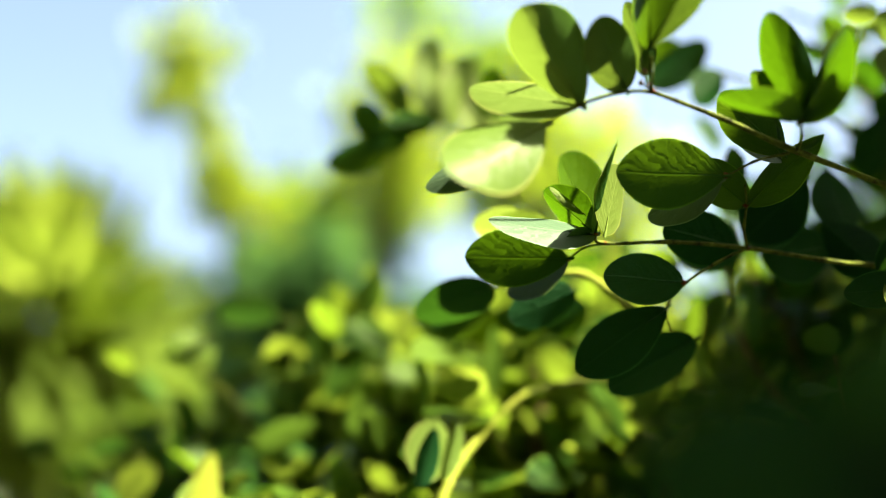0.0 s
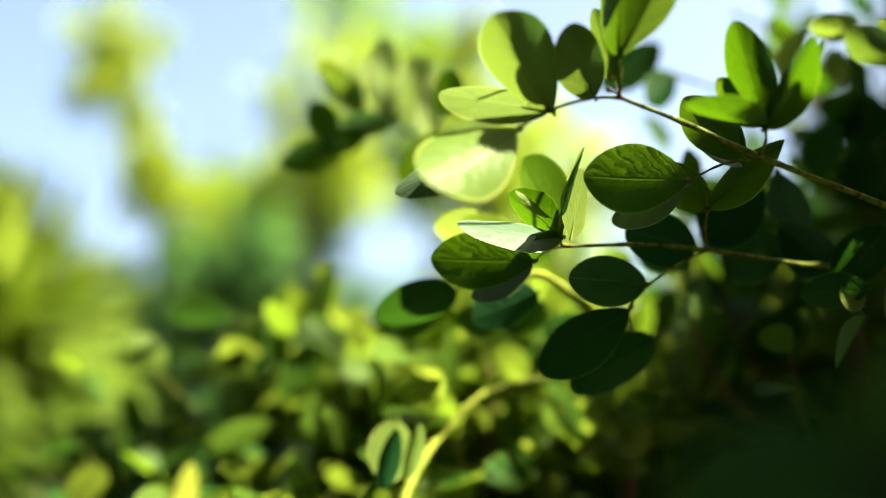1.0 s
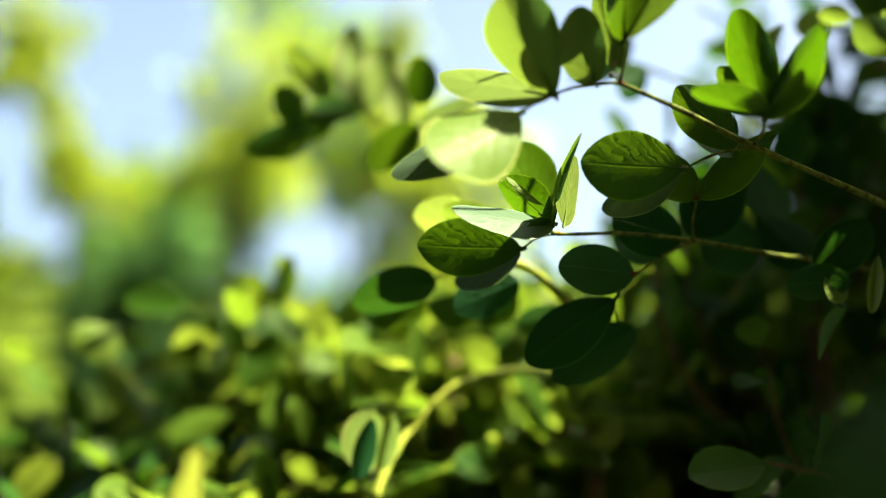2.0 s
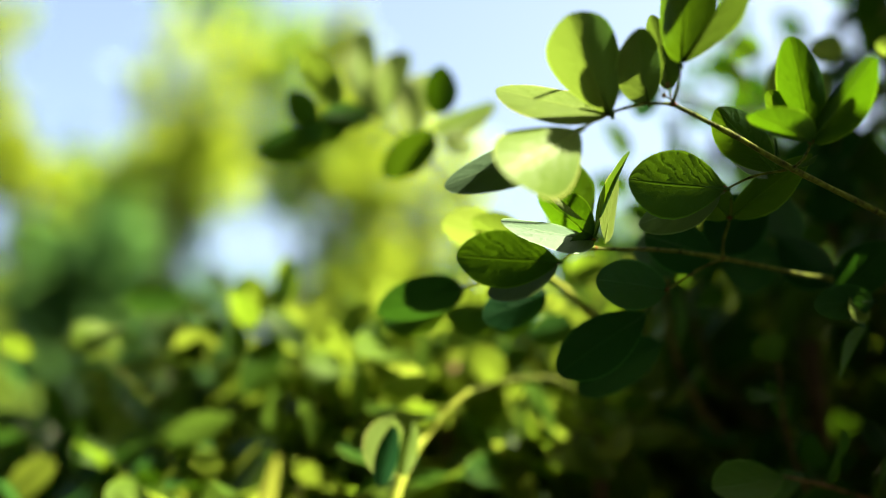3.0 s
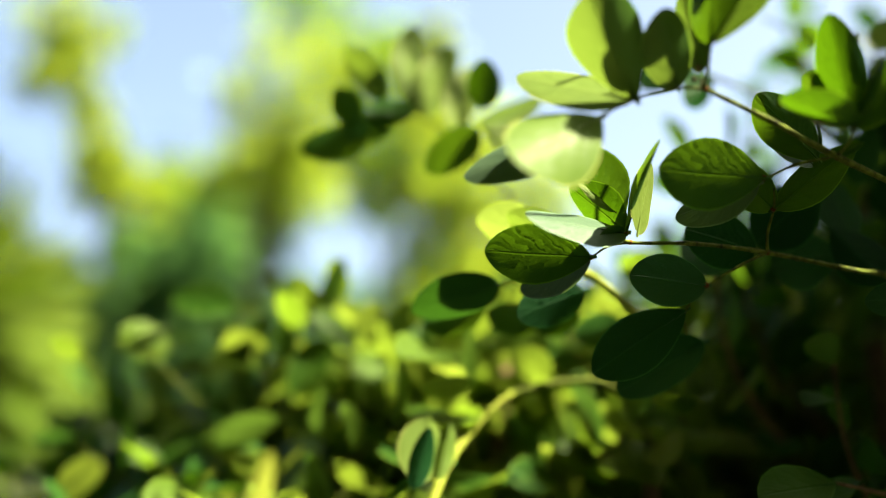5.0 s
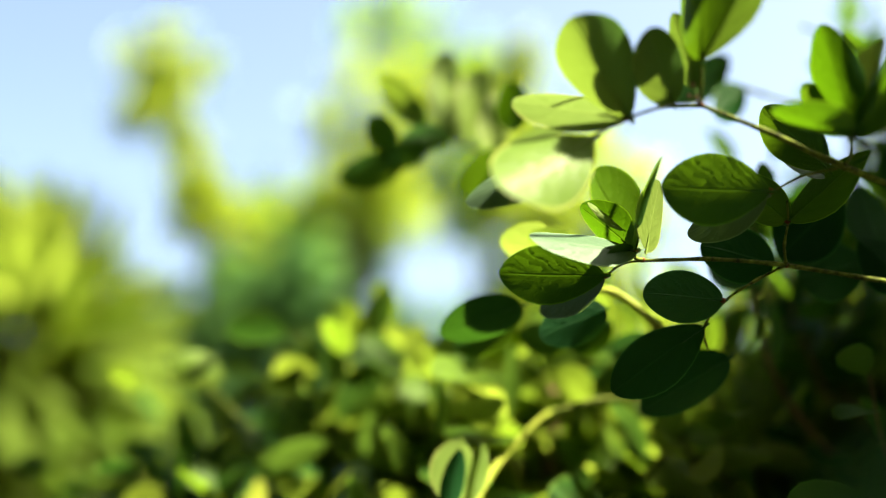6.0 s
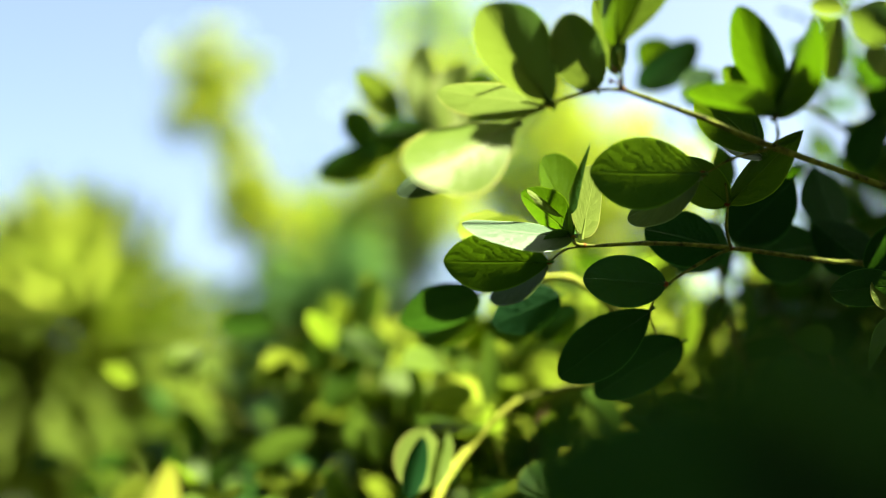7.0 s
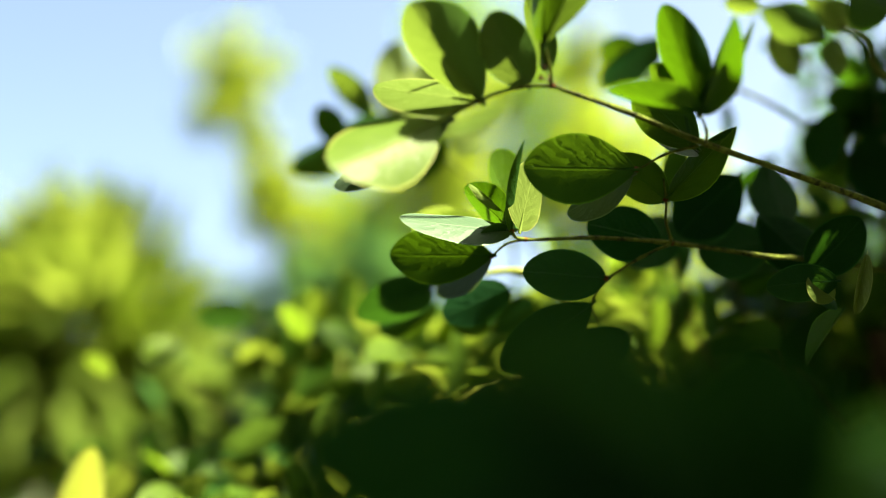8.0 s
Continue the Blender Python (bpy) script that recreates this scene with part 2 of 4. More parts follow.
# template of a simple leaf for the joined masses: midrib and two rims
SIMPLE = np.array([(0, 0, 0), (-.36, .22, .05), (0, .22, 0), (.36, .22, .05), (-.5, .5, .06), (0, .5, -.01), (.5, .5, .06),
                   (-.38, .8, .02), (0, .8, -.05), (.38, .8, .02), (-.16, .96, -.05), (.16, .96, -.05), (0, 1, -.08)])
SIMPLE_FACES = np.array([(0, 2, 1), (0, 3, 2), (1, 2, 5), (1, 5, 4), (2, 3, 6), (2, 6, 5), (4, 5, 8), (4, 8, 7), (5, 6, 9), (5, 9, 8),
                         (7, 8, 12), (7, 12, 10), (8, 9, 11), (8, 11, 12)])


def leaf_mass(name, poses, mat):
    """Many simple leaves joined into one mesh; poses: an array of 4 x 4 matrices."""
    poses = np.asarray(poses)
    k, f = len(SIMPLE), len(SIMPLE_FACES)
    v = np.einsum("nij,kj->nki", poses[:, :3, :3], SIMPLE) + poses[:, None, :3, 3]
    faces = (SIMPLE_FACES[None] + np.arange(len(poses))[:, None, None] * k).reshape(-1, 3)
    me = bpy.data.meshes.new(name)
    me.vertices.add(len(poses) * k)
    me.vertices.foreach_set("co", v.ravel())
    me.loops.add(faces.size)
    me.loops.foreach_set("vertex_index", faces.ravel())
    me.polygons.add(len(faces))
    me.polygons.foreach_set("loop_start", np.arange(0, faces.size, 3))
    me.update(calc_edges=True)
    me.polygons.foreach_set("use_smooth", [True] * len(faces))
    uv = me.uv_layers.new(name="UVMap")
    uv.data.foreach_set("uv", (SIMPLE[:, :2] + (0.5, 0))[SIMPLE_FACES].reshape(-1, 2)[None].repeat(len(poses), 0).ravel())
    me.materials.append(mat)
    return me


def spray(rng, base, way, length, size, count, lift=0.2):
    """The poses of the leaves along a twig, in two ranks, and the twig's points."""
    way = way.normalized()
    side = way.cross(Vector((rng.gauss(0, 1), rng.gauss(0, 1), rng.gauss(0, 1)))).normalized()
    up = side.cross(way)
    pts, poses = [], []
    for i in range(5):
        s = i / 4
        pts.append(base + way * length * s + up * length * 0.15 * math.sin(2.5 * s) + Vector((0, 0, lift * length * s * s)))
    for i in range(count):
        s = (i + 1.2) / (count + 0.2)
        q = pts[0].lerp(pts[-1], s) + up * length * 0.15 * (math.sin(2.5 * s) - s * math.sin(2.5))
        d = side * (1 if i % 2 else -1) + way * rng.uniform(0.3, 1.0) + Vector([rng.gauss(0, 0.35) for _ in range(3)])
        if i == count - 1:
            d = way + Vector([rng.gauss(0, 0.2) for _ in range(3)])
        d.normalize()
        ln = size * rng.uniform(0.7, 1.15)
        poses.append(leaf_pose(q, q + d * ln, ln * rng.uniform(0.48, 0.62), rng.uniform(20, 160)))
    return poses, pts


# ---- ground ----
def build_ground():
    bm = bmesh.new()
    n = 24
    rows = []
    for i in range(n + 1):
        row = []
        for j in range(n + 1):
            x, y = [(abs(u) ** 3) * (1 if u > 0 else -1) * 2500 for u in (2 * i / n - 1, 2 * j / n - 1)]
            row.append(bm.verts.new((x, y + 3, 0.05 * noise.noise((x * 0.3, y * 0.3, 0)) if abs(x) + abs(y) < 300 else 0)))
        rows.append(row)
    for i in range(n):
        for j in range(n):
            bm.faces.new((rows[i][j], rows[i + 1][j], rows[i + 1][j + 1], rows[i][j + 1])).smooth = True
    me = bpy.data.meshes.new("ground")
    bm.to_mesh(me)
    bm.free()
    me.materials.append(GROUND)
    tagged(new("ground", me), "garden ground of brown soil and patchy grass", "ground", kind="structure")


build_ground()

# ---- the shrub in the middle: its fitted shoots ----
shrub = thing("shrub", (0.32, 0.62, 0), "leafy green shrub with small oval leaves, partly sunlit", "shrub")
UPPER_N1, UPPER_N2 = (0.0719, 0.4066, 1.4197), (0.1279, 0.4292, 1.4038)
LOWER_N3, LOWER_N4, FORK = (0.1224, 0.4839, 1.3770), (0.0632, 0.4719, 1.3771), (0.0575, 0.4564, 1.3780)
MID_NODE = (0.1179, 0.4643, 1.3908)
TRUNKS = [(0.34, 0.62), (0.28, 0.70)]
for x, y in TRUNKS:
    stem(shrub, [(x, y, 0), (x - 0.01, y + 0.01, 0.5), (x + 0.02, y, 1.0), (x - 0.02, y - 0.02, 1.36)], 0.014, 0.006, TWIG_BROWN, "trunk", 0.1)

upper = stem(shrub, [(0.34, 0.52, 1.345), (0.26, 0.485, 1.366), (0.1945, 0.455, 1.3862), UPPER_N2, (0.101, 0.4185, 1.4122), UPPER_N1],
             0.0016, 0.0008, TWIG, "branch", 0.2, "thin green-brown woody shoot")
stem(upper, [UPPER_N1, (0.0605, 0.4045, 1.4185), (0.0471, 0.4025, 1.4138), (0.0400, 0.399, 1.4095), (0.0345, 0.3955, 1.4052)], 0.0006, 0.0004, TWIG)
leaf(upper, (0.0476, 0.4028, 1.4138), (0.0250, 0.3785, 1.4405), 0.0250, 24, 0.05, 0.40, 1, mat=LEAF_MID_SUNLIT)
leaf(upper, (0.0636, 0.4085, 1.4202), (0.0505, 0.3867, 1.4395), 0.0192, 0, 0.05, 0.14, mat=LEAF_MID_SUNLIT)
leaf(upper, (0.0471, 0.4035, 1.4137), (0.0096, 0.4172, 1.4222), 0.0260, -42, 0.05, 0.05, mat=LEAF_SUNLIT, label="pale sunlit leaf")
leaf(upper, (0.0339, 0.3952, 1.4047), (0.0004, 0.3676, 1.3801), 0.0285, -12, 0.06, 0.14, 1, mat=LEAF_SUNLIT, label="broad yellow-white sunlit leaf")
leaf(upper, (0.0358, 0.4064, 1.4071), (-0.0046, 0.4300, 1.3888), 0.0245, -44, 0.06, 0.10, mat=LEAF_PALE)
# the upright leaves on the first node
stem(upper, [UPPER_N1, (0.0712, 0.400, 1.4235), (0.0688, 0.3895, 1.4294)], 0.0006, 0.0004, TWIG)
leaf(upper, (0.0705, 0.4055, 1.4245), (0.0640, 0.4055, 1.4515), 0.0110, 35, 0.03, 0.25, mat=LEAF_MID_SUNLIT)
leaf(upper, (0.0688, 0.3895, 1.4294), (0.0705, 0.3880, 1.4740), 0.0210, 40, 0.05, 0.25)
leaf(upper, (0.0690, 0.3890, 1.4294), (0.0900, 0.3700, 1.4650), 0.0130, 72, 0.05, 0.25, mat=LEAF_MID_SUNLIT)
# leaves on the second node
stem(upper, [UPPER_N2, (0.1258, 0.415, 1.4050), (0.1213, 0.4006, 1.4073)], 0.0006, 0.0004, TWIG)
leaf(upper, (0.1213, 0.4006, 1.4073), (0.1092, 0.3905, 1.4424), 0.0165, 26, 0.04, 0.25)
leaf(upper, (0.1200, 0.4010, 1.4080), (0.1060, 0.4030, 1.4255), 0.0110, 30, 0.04, 0.20)
leaf(upper, (0.1213, 0.4006, 1.4073), (0.1300, 0.3680, 1.4290), 0.0170, 55, 0.05, 0.20)
leaf(upper, (0.1220, 0.4006, 1.4073), (0.1381, 0.3801, 1.4323), 0.0120, 75, 0.05, 0.10)
leaf(upper, (0.1205, 0.3996, 1.4073), (0.0888, 0.3794, 1.4126), 0.0160, 70, 0.06, 0.10)
leaf(upper, (0.1275, 0.4440, 1.4058), (0.1057, 0.4485, 1.4308), 0.0195, 12, 0.06, 0.12, 1)
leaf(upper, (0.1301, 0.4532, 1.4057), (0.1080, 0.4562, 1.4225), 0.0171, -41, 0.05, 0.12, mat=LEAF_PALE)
stem(upper, [(0.1255, 0.4290, 1.4032), (0.1140, 0.4325, 1.4010), (0.1040, 0.4362, 1.3962)], 0.0005, 0.0004, TWIG)
leaf(upper, (0.1032, 0.4358, 1.3962), (0.0617, 0.4290, 1.3966), 0.0262, 17, 0.05, -0.09, 1, label="sunlit green leaf with visible veins")
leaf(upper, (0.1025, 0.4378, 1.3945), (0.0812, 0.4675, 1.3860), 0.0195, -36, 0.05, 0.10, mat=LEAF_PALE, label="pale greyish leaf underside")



def bud(parent, base, tip, r):
    """A tiny stalk with a round bud at its end."""
    ob = stem(parent, [base, Vector(base).lerp(Vector(tip), 0.5) + Vector((0, 0, 0.0004)), tip], 0.00025, 0.0003, TWIG_BROWN, "bud_stalk", 0.0)
    bm = bmesh.new()
    bmesh.ops.create_icosphere(bm, subdivisions=2, radius=r, matrix=Matrix.Translation(tip) @ Matrix.Diagonal((1, 1, 1.25, 1)))
    for f in bm.faces:
        f.smooth = True
    me = bpy.data.meshes.new("bud")
    bm.to_mesh(me)
    bm.free()
    part("bud", me, TWIG_BROWN, ob)


bud(upper, (0.0715, 0.4060, 1.4205), (0.0695, 0.4050, 1.4262), 0.0009)
bud(upper, (0.0715, 0.4060, 1.4205), (0.0682, 0.4055, 1.4222), 0.0008)
leaf(upper, (0.1290, 0.4280, 1.4045), (0.1375, 0.4270, 1.4085), 0.0030, 60, 0.1, 0.3)
leaf(upper, (0.1215, 0.4290, 1.4040), (0.1205, 0.4270, 1.4150), 0.0016, 40, 0.1, 0.3)


def joint(parent, at, r):
    """The reddish swelling where leaf stalks leave a shoot."""
    bm = bmesh.new()
    bmesh.ops.create_icosphere(bm, subdivisions=2, radius=r, matrix=Matrix.Translation(at) @ Matrix.Diagonal((1.3, 1, 1.1, 1)))
    for v in bm.verts:
        v.co += (v.co - Vector(at)) * 0.25 * noise.noise(v.co * 900)
    for f in bm.faces:
        f.smooth = True
    me = bpy.data.meshes.new("joint")
    bm.to_mesh(me)
    bm.free()
    part("joint", me, TWIG_RED, parent, "reddish swollen joint")


for at in (UPPER_N1, UPPER_N2, (0.1213, 0.4006, 1.4073), (0.0472, 0.4031, 1.4138), (0.1034, 0.4362, 1.3964)):
    joint(upper, at, 0.0011)

# ---- the lower shoot ----
lower = stem(shrub, [(0.33, 0.60, 1.352), (0.24, 0.535, 1.368), (0.1812, 0.504, 1.3727), (0.1612, 0.4901, 1.3721), LOWER_N3, (0.092, 0.478, 1.3785), LOWER_N4, FORK],
             0.0012, 0.0006, TWIG, "branch", 0.2, "thin green-brown woody shoot")
stem(lower, [LOWER_N4, (0.0560, 0.4755, 1.3760), (0.0505, 0.4797, 1.3722)], 0.0005, 0.0004, TWIG)
leaf(lower, (0.0501, 0.4794, 1.3721), (0.0091, 0.4861, 1.3741), 0.0238, 7, 0.05, -0.09, 1, label="green leaf with its upper half in the sun")
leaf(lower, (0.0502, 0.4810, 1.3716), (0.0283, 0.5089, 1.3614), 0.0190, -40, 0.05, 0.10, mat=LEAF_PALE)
# This leaf's sunlit pallor is put into its material.
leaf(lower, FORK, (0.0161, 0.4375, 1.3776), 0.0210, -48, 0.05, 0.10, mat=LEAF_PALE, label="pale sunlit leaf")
leaf(lower, FORK, (0.0613, 0.4273, 1.4070), 0.0125, -80, 0.04, 0.10, mat=LEAF, label="narrow dark leaf standing upright")
leaf(lower, (0.0608, 0.4515, 1.3773), (0.0664, 0.4553, 1.4043), 0.0260, -58, 0.04, 0.10, mat=LEAF_SUNLIT, label="dull olive leaf standing upright")
leaf(lower, FORK, (0.0415, 0.4720, 1.3985), 0.0190, 55, 0.08, 0.20)
leaf(lower, (0.0600, 0.4750, 1.3830), (0.0517, 0.5060, 1.4192), 0.0300, 62, 0.05, 0.10)
# Narrow bright leaf added as the sunlit rim of the folded leaf.
leaf(lower, (0.0540, 0.4580, 1.3860), (0.0415, 0.4650, 1.3975), 0.0042, -30, 0.05, 0.10, mat=LEAF_SUNLIT)
leaf(lower, FORK, (0.0440, 0.4500, 1.3740), 0.0090, 50, 0.08, 0.10)
# the twig that rises from the third node, and the one that drops
stem(lower, [LOWER_N3, (0.1190, 0.474, 1.3835), MID_NODE, (0.1165, 0.460, 1.3980)], 0.0006, 0.0004, TWIG)
leaf(lower, MID_NODE, (0.1418, 0.4384, 1.4123), 0.0160, 25, 0.03, 0.15, 2)
leaf(lower, MID_NODE, (0.0970, 0.4640, 1.4080), 0.0170, 20, 0.05, 0.12)
leaf(lower, (0.1180, 0.4850, 1.3775), (0.0885, 0.4850, 1.3850), 0.0230, 0, 0.06, 0.10, mat=LEAF_SHADED)
leaf(lower, (0.1330, 0.5180, 1.3830), (0.1520, 0.5280, 1.4080), 0.0240, 5, 0.06, 0.10, mat=LEAF_SHADED)
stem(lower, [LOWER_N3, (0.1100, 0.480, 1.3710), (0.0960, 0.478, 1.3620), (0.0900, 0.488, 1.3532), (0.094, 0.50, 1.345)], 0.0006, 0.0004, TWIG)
leaf(lower, (0.0950, 0.4765, 1.3622), (0.0617, 0.4694, 1.3638), 0.0205, 5, 0.06, 0.12, mat=LEAF_SHADED)
leaf(lower, (0.0900, 0.4880, 1.3532), (0.0541, 0.4944, 1.3273), 0.0240, -12, 0.05, 0.12, 1, mat=LEAF_SHADED)
leaf(lower, (0.1077, 0.5196, 1.3434), (0.0702, 0.5230, 1.3220), 0.0230, 15, 0.06, 0.12, mat=LEAF_SHADED)
leaf(lower, (0.0226, 0.5385, 1.3677), (-0.0121, 0.5619, 1.3584), 0.0210, 25, 0.06, 0.12, mat=LEAF_SHADED)
leaf(lower, (0.0574, 0.5261, 1.3647), (0.0284, 0.5245, 1.3523), 0.0200, 6, 0.06, 0.12, mat=LEAF_SHADED)
leaf(lower, (0.0420, 0.5400, 1.3900), (0.0140, 0.5452, 1.3990), 0.0240, 48, 0.06, 0.12, mat=LEAF_SUNLIT)
leaf(lower, (0.0500, 0.5380, 1.3880), (0.0250, 0.5300, 1.3990), 0.0170, 40, 0.06, 0.12, mat=LEAF_SUNLIT)
stem(lower, [(0.0872, 0.5488, 1.3571), (0.0644, 0.5502, 1.3752), (0.0400, 0.543, 1.3730), (0.0226, 0.5385, 1.3677)], 0.0020, 0.0006, TWIG_YELLOW)
leaf(lower, (0.0224, 0.5767, 1.3629), (-0.0052, 0.5875, 1.3532), 0.0182, -20, 0.06, 0.10)
leaf(lower, (0.0505, 0.5937, 1.3564), (0.0267, 0.6018, 1.3616), 0.0171, -5, 0.06, 0.10)
leaf(lower, (0.0713, 0.5992, 1.3663), (0.0509, 0.6090, 1.3564), 0.0215, -30, 0.06, 0.10)
leaf(lower, (0.0938, 0.6071, 1.3582), (0.0728, 0.6162, 1.3537), 0.0185, -20, 0.06, 0.10)
for at in (LOWER_N3, LOWER_N4, FORK, MID_NODE, (0.0502, 0.4797, 1.3721), (0.0950, 0.4765, 1.3622)):
    joint(lower, at, 0.0010)
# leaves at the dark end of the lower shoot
leaf(lower, (0.1830, 0.4700, 1.3590), (0.1560, 0.4720, 1.3575), 0.0150, 15, 0.06, 0.10, mat=LEAF_SHADED)
leaf(lower, (0.1780, 0.4900, 1.3650), (0.1960, 0.4780, 1.3850), 0.0210, 5, 0.06, 0.10, mat=LEAF_SHADED)
leaf(lower, (0.1780, 0.4920, 1.3700), (0.1830, 0.4800, 1.3480), 0.0140, 30, 0.06, 0.20, mat=LEAF_SHADED)
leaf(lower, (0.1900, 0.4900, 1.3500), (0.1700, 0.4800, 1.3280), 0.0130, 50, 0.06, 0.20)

leaf(lower, (0.1820, 0.4726, 1.3523), (0.1717, 0.4708, 1.3605), 0.0130, -20, 0.06, 0.10, mat=LEAF_SUNLIT)
leaf(lower, (0.1951, 0.4704, 1.3694), (0.1877, 0.4640, 1.3447), 0.0060, -30, 0.06, 0.25, mat=LEAF_SUNLIT)

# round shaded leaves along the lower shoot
leaf(lower, (0.1557, 0.5108, 1.4103), (0.1303, 0.5171, 1.3856), 0.0285, -10, 0.06, 0.12, 1, mat=LEAF_SHADED)
leaf(lower, (0.1728, 0.5384, 1.4220), (0.1778, 0.5301, 1.3915), 0.0224, 8, 0.06, 0.12, 1, mat=LEAF_SHADED)
leaf(lower, (0.1657, 0.5219, 1.3942), (0.1874, 0.5143, 1.3705), 0.0235, 0, 0.06, 0.12, 1, mat=LEAF_SHADED)
leaf(lower, (0.1345, 0.5586, 1.4004), (0.1103, 0.5514, 1.3783), 0.0267, -10, 0.06, 0.12, 0, mat=LEAF_SHADED)
leaf(lower, (0.1724, 0.5305, 1.3859), (0.1386, 0.5243, 1.3775), 0.0281, 0, 0.06, 0.12, 1, mat=LEAF_SHADED)
leaf(lower, (0.2492, 0.6187, 1.4200), (0.2386, 0.6088, 1.4517), 0.0265, 8, 0.06, 0.12, 0, mat=LEAF_SHADED)
leaf(lower, (0.2184, 0.5864, 1.4592), (0.2101, 0.5947, 1.4311), 0.0208, 8, 0.06, 0.12, 1, mat=LEAF_SHADED)
leaf(lower, (0.2279, 0.6202, 1.4649), (0.2639, 0.6173, 1.4690), 0.0272, -10, 0.06, 0.12, 1, mat=LEAF_SHADED)
# the sprig that hangs in from above
hang = stem(shrub, [(0.34, 0.60, 1.40), (0.30, 0.50, 1.46), (0.1900, 0.4011, 1.4181), (0.1715, 0.3789, 1.4242), (0.1619, 0.3729, 1.4272)], 0.0014, 0.0007, TWIG, "branch", 0.2)
leaf(hang, (0.1558, 0.3686, 1.4210), (0.1331, 0.3581, 1.4287), 0.0130, 35, 0.05, 0.20, 2, mat=LEAF_MID_SUNLIT)
leaf(hang, (0.1336, 0.3582, 1.4283), (0.1224, 0.3574, 1.4301), 0.0070, 35, 0.05, 0.20, mat=LEAF_SUNLIT)
leaf(hang, (0.1619, 0.3729, 1.4272), (0.1507, 0.3709, 1.4363), 0.0080, 40, 0.05, 0.20, 2, mat=LEAF_SUNLIT)
leaf(hang, (0.1823, 0.3874, 1.4371), (0.1656, 0.3762, 1.4389), 0.0180, 20, 0.05, 0.20)


def shrub_body(owner, seed, twigs, size, mat_one, mat_many, twig_mat, near, keep=300):
    """Fills a shrub with leafy twigs. twigs: (base, way, length, leaves). near: tells how near a leaf is; the nearest become parts."""
    rng = random.Random(seed)
    poses = []
    for base, way, length, count in twigs:
        got, pts = spray(rng, base, way, length, size, count)
        poses += got
        stem(owner, pts, 0.0013, 0.0006, twig_mat)
    poses.sort(key=lambda m: near(m.translation))
    shapes = [(0.06, 0.12, 0), (0.10, 0.20, 0), (0.04, 0.08, 1), (0.14, 0.15, 0)]
    for i, m in enumerate(poses[:keep]):
        ob = part("leaf", leaf_mesh(*shapes[i % 4], mat_one, 8, 2), None, owner)
        ob.matrix_basis = m
    if len(poses) > keep:
        part("foliage", leaf_mass("foliage", [np.array(m) for m in poses[keep:]], mat_many), None, owner, kind="stuff")


def random_twigs(seed, count, inside, length, leaves):
    rng = random.Random(seed)
    out = []
    while len(out) < count:
        p, way = inside(rng)
        if p is not None:
            out.append((p, way, length * rng.uniform(0.6, 1.3), leaves))
    return out


outer = stem(shrub, [(0.30, 0.66, 1.36), (0.25, 0.64, 1.43), (0.20, 0.62, 1.47), (0.15, 0.63, 1.495), (0.128, 0.6374, 1.5010)], 0.0016, 0.0007, TWIG, "branch", 0.2)
leaf(outer, (0.1300, 0.6374, 1.4990), (0.1120, 0.6374, 1.5150), 0.0210, 20)
leaf(outer, (0.1100, 0.6320, 1.4880), (0.1420, 0.6320, 1.5120), 0.0240, 20)
leaf(outer, (0.1500, 0.6300, 1.4950), (0.1300, 0.6200, 1.4760), 0.0200, 20)
leaf(outer, (0.2014, 0.5900, 1.4779), (0.1811, 0.5307, 1.4906), 0.0180, 30, mat=LEAF_SUNLIT)
leaf(outer, (0.2251, 0.5623, 1.4976), (0.2056, 0.5629, 1.5006), 0.0160, 40, mat=LEAF_SUNLIT)
leaf(outer, (0.2180, 0.5700, 1.4900), (0.2120, 0.5650, 1.4700), 0.0160, 20, mat=LEAF_SUNLIT)

# shaded inner mass of the same shrub
def inner(rng):
    x, y, z = rng.uniform(0.12, 0.75), rng.uniform(0.50, 1.10), rng.uniform(1.02, 1.62)
    top = 1.37 + 1.3 * max(0, x - 0.20)
    if x > 0.10 + 0.246 * y:
        top = 1.55 + 0.3 * (x - 0.3)
    if z > min(top, 1.60) or (x < 0.24 and y < 0.62) or x < 0.15:
        return None, None
    return Vector((x, y, z)), Vector((rng.uniform(-0.4, 0.6), rng.uniform(-0.8, 0.6), rng.uniform(0, 0.7)))


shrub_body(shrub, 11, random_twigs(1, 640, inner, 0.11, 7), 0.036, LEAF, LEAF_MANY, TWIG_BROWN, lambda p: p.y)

# ---- the shrub behind, with the dark sprig against the sky ----
sprig_shrub = thing("shrub", (0.02, 0.85, 0), "green shrub with a loose sprig rising above the hedge", "shrub")
stem(sprig_shrub, [(0.02, 0.85, 0), (0.03, 0.84, 0.6), (0.05, 0.80, 1.1), (0.06, 0.76, 1.35)], 0.012, 0.004, TWIG_BROWN, "trunk", 0.1)
sprig = stem(sprig_shrub, [(0.06, 0.76, 1.35), (0.060, 0.70, 1.42), (0.025, 0.66, 1.455), (-0.0046, 0.6791, 1.4800), (-0.030, 0.682, 1.4830)], 0.0012, 0.0006, TWIG, "branch", 0.2)
leaf(sprig, (-0.030, 0.6700, 1.4650), (-0.0660, 0.6846, 1.4570), 0.0225, -14)
leaf(sprig, (-0.0180, 0.6740, 1.4760), (-0.0420, 0.6780, 1.4640), 0.0180, -12)
leaf(sprig, (-0.036, 0.6780, 1.4720), (-0.0500, 0.6700, 1.4905), 0.0180, -3)
leaf(sprig, (-0.0046, 0.6760, 1.4800), (-0.0330, 0.6660, 1.4760), 0.0150, 20)
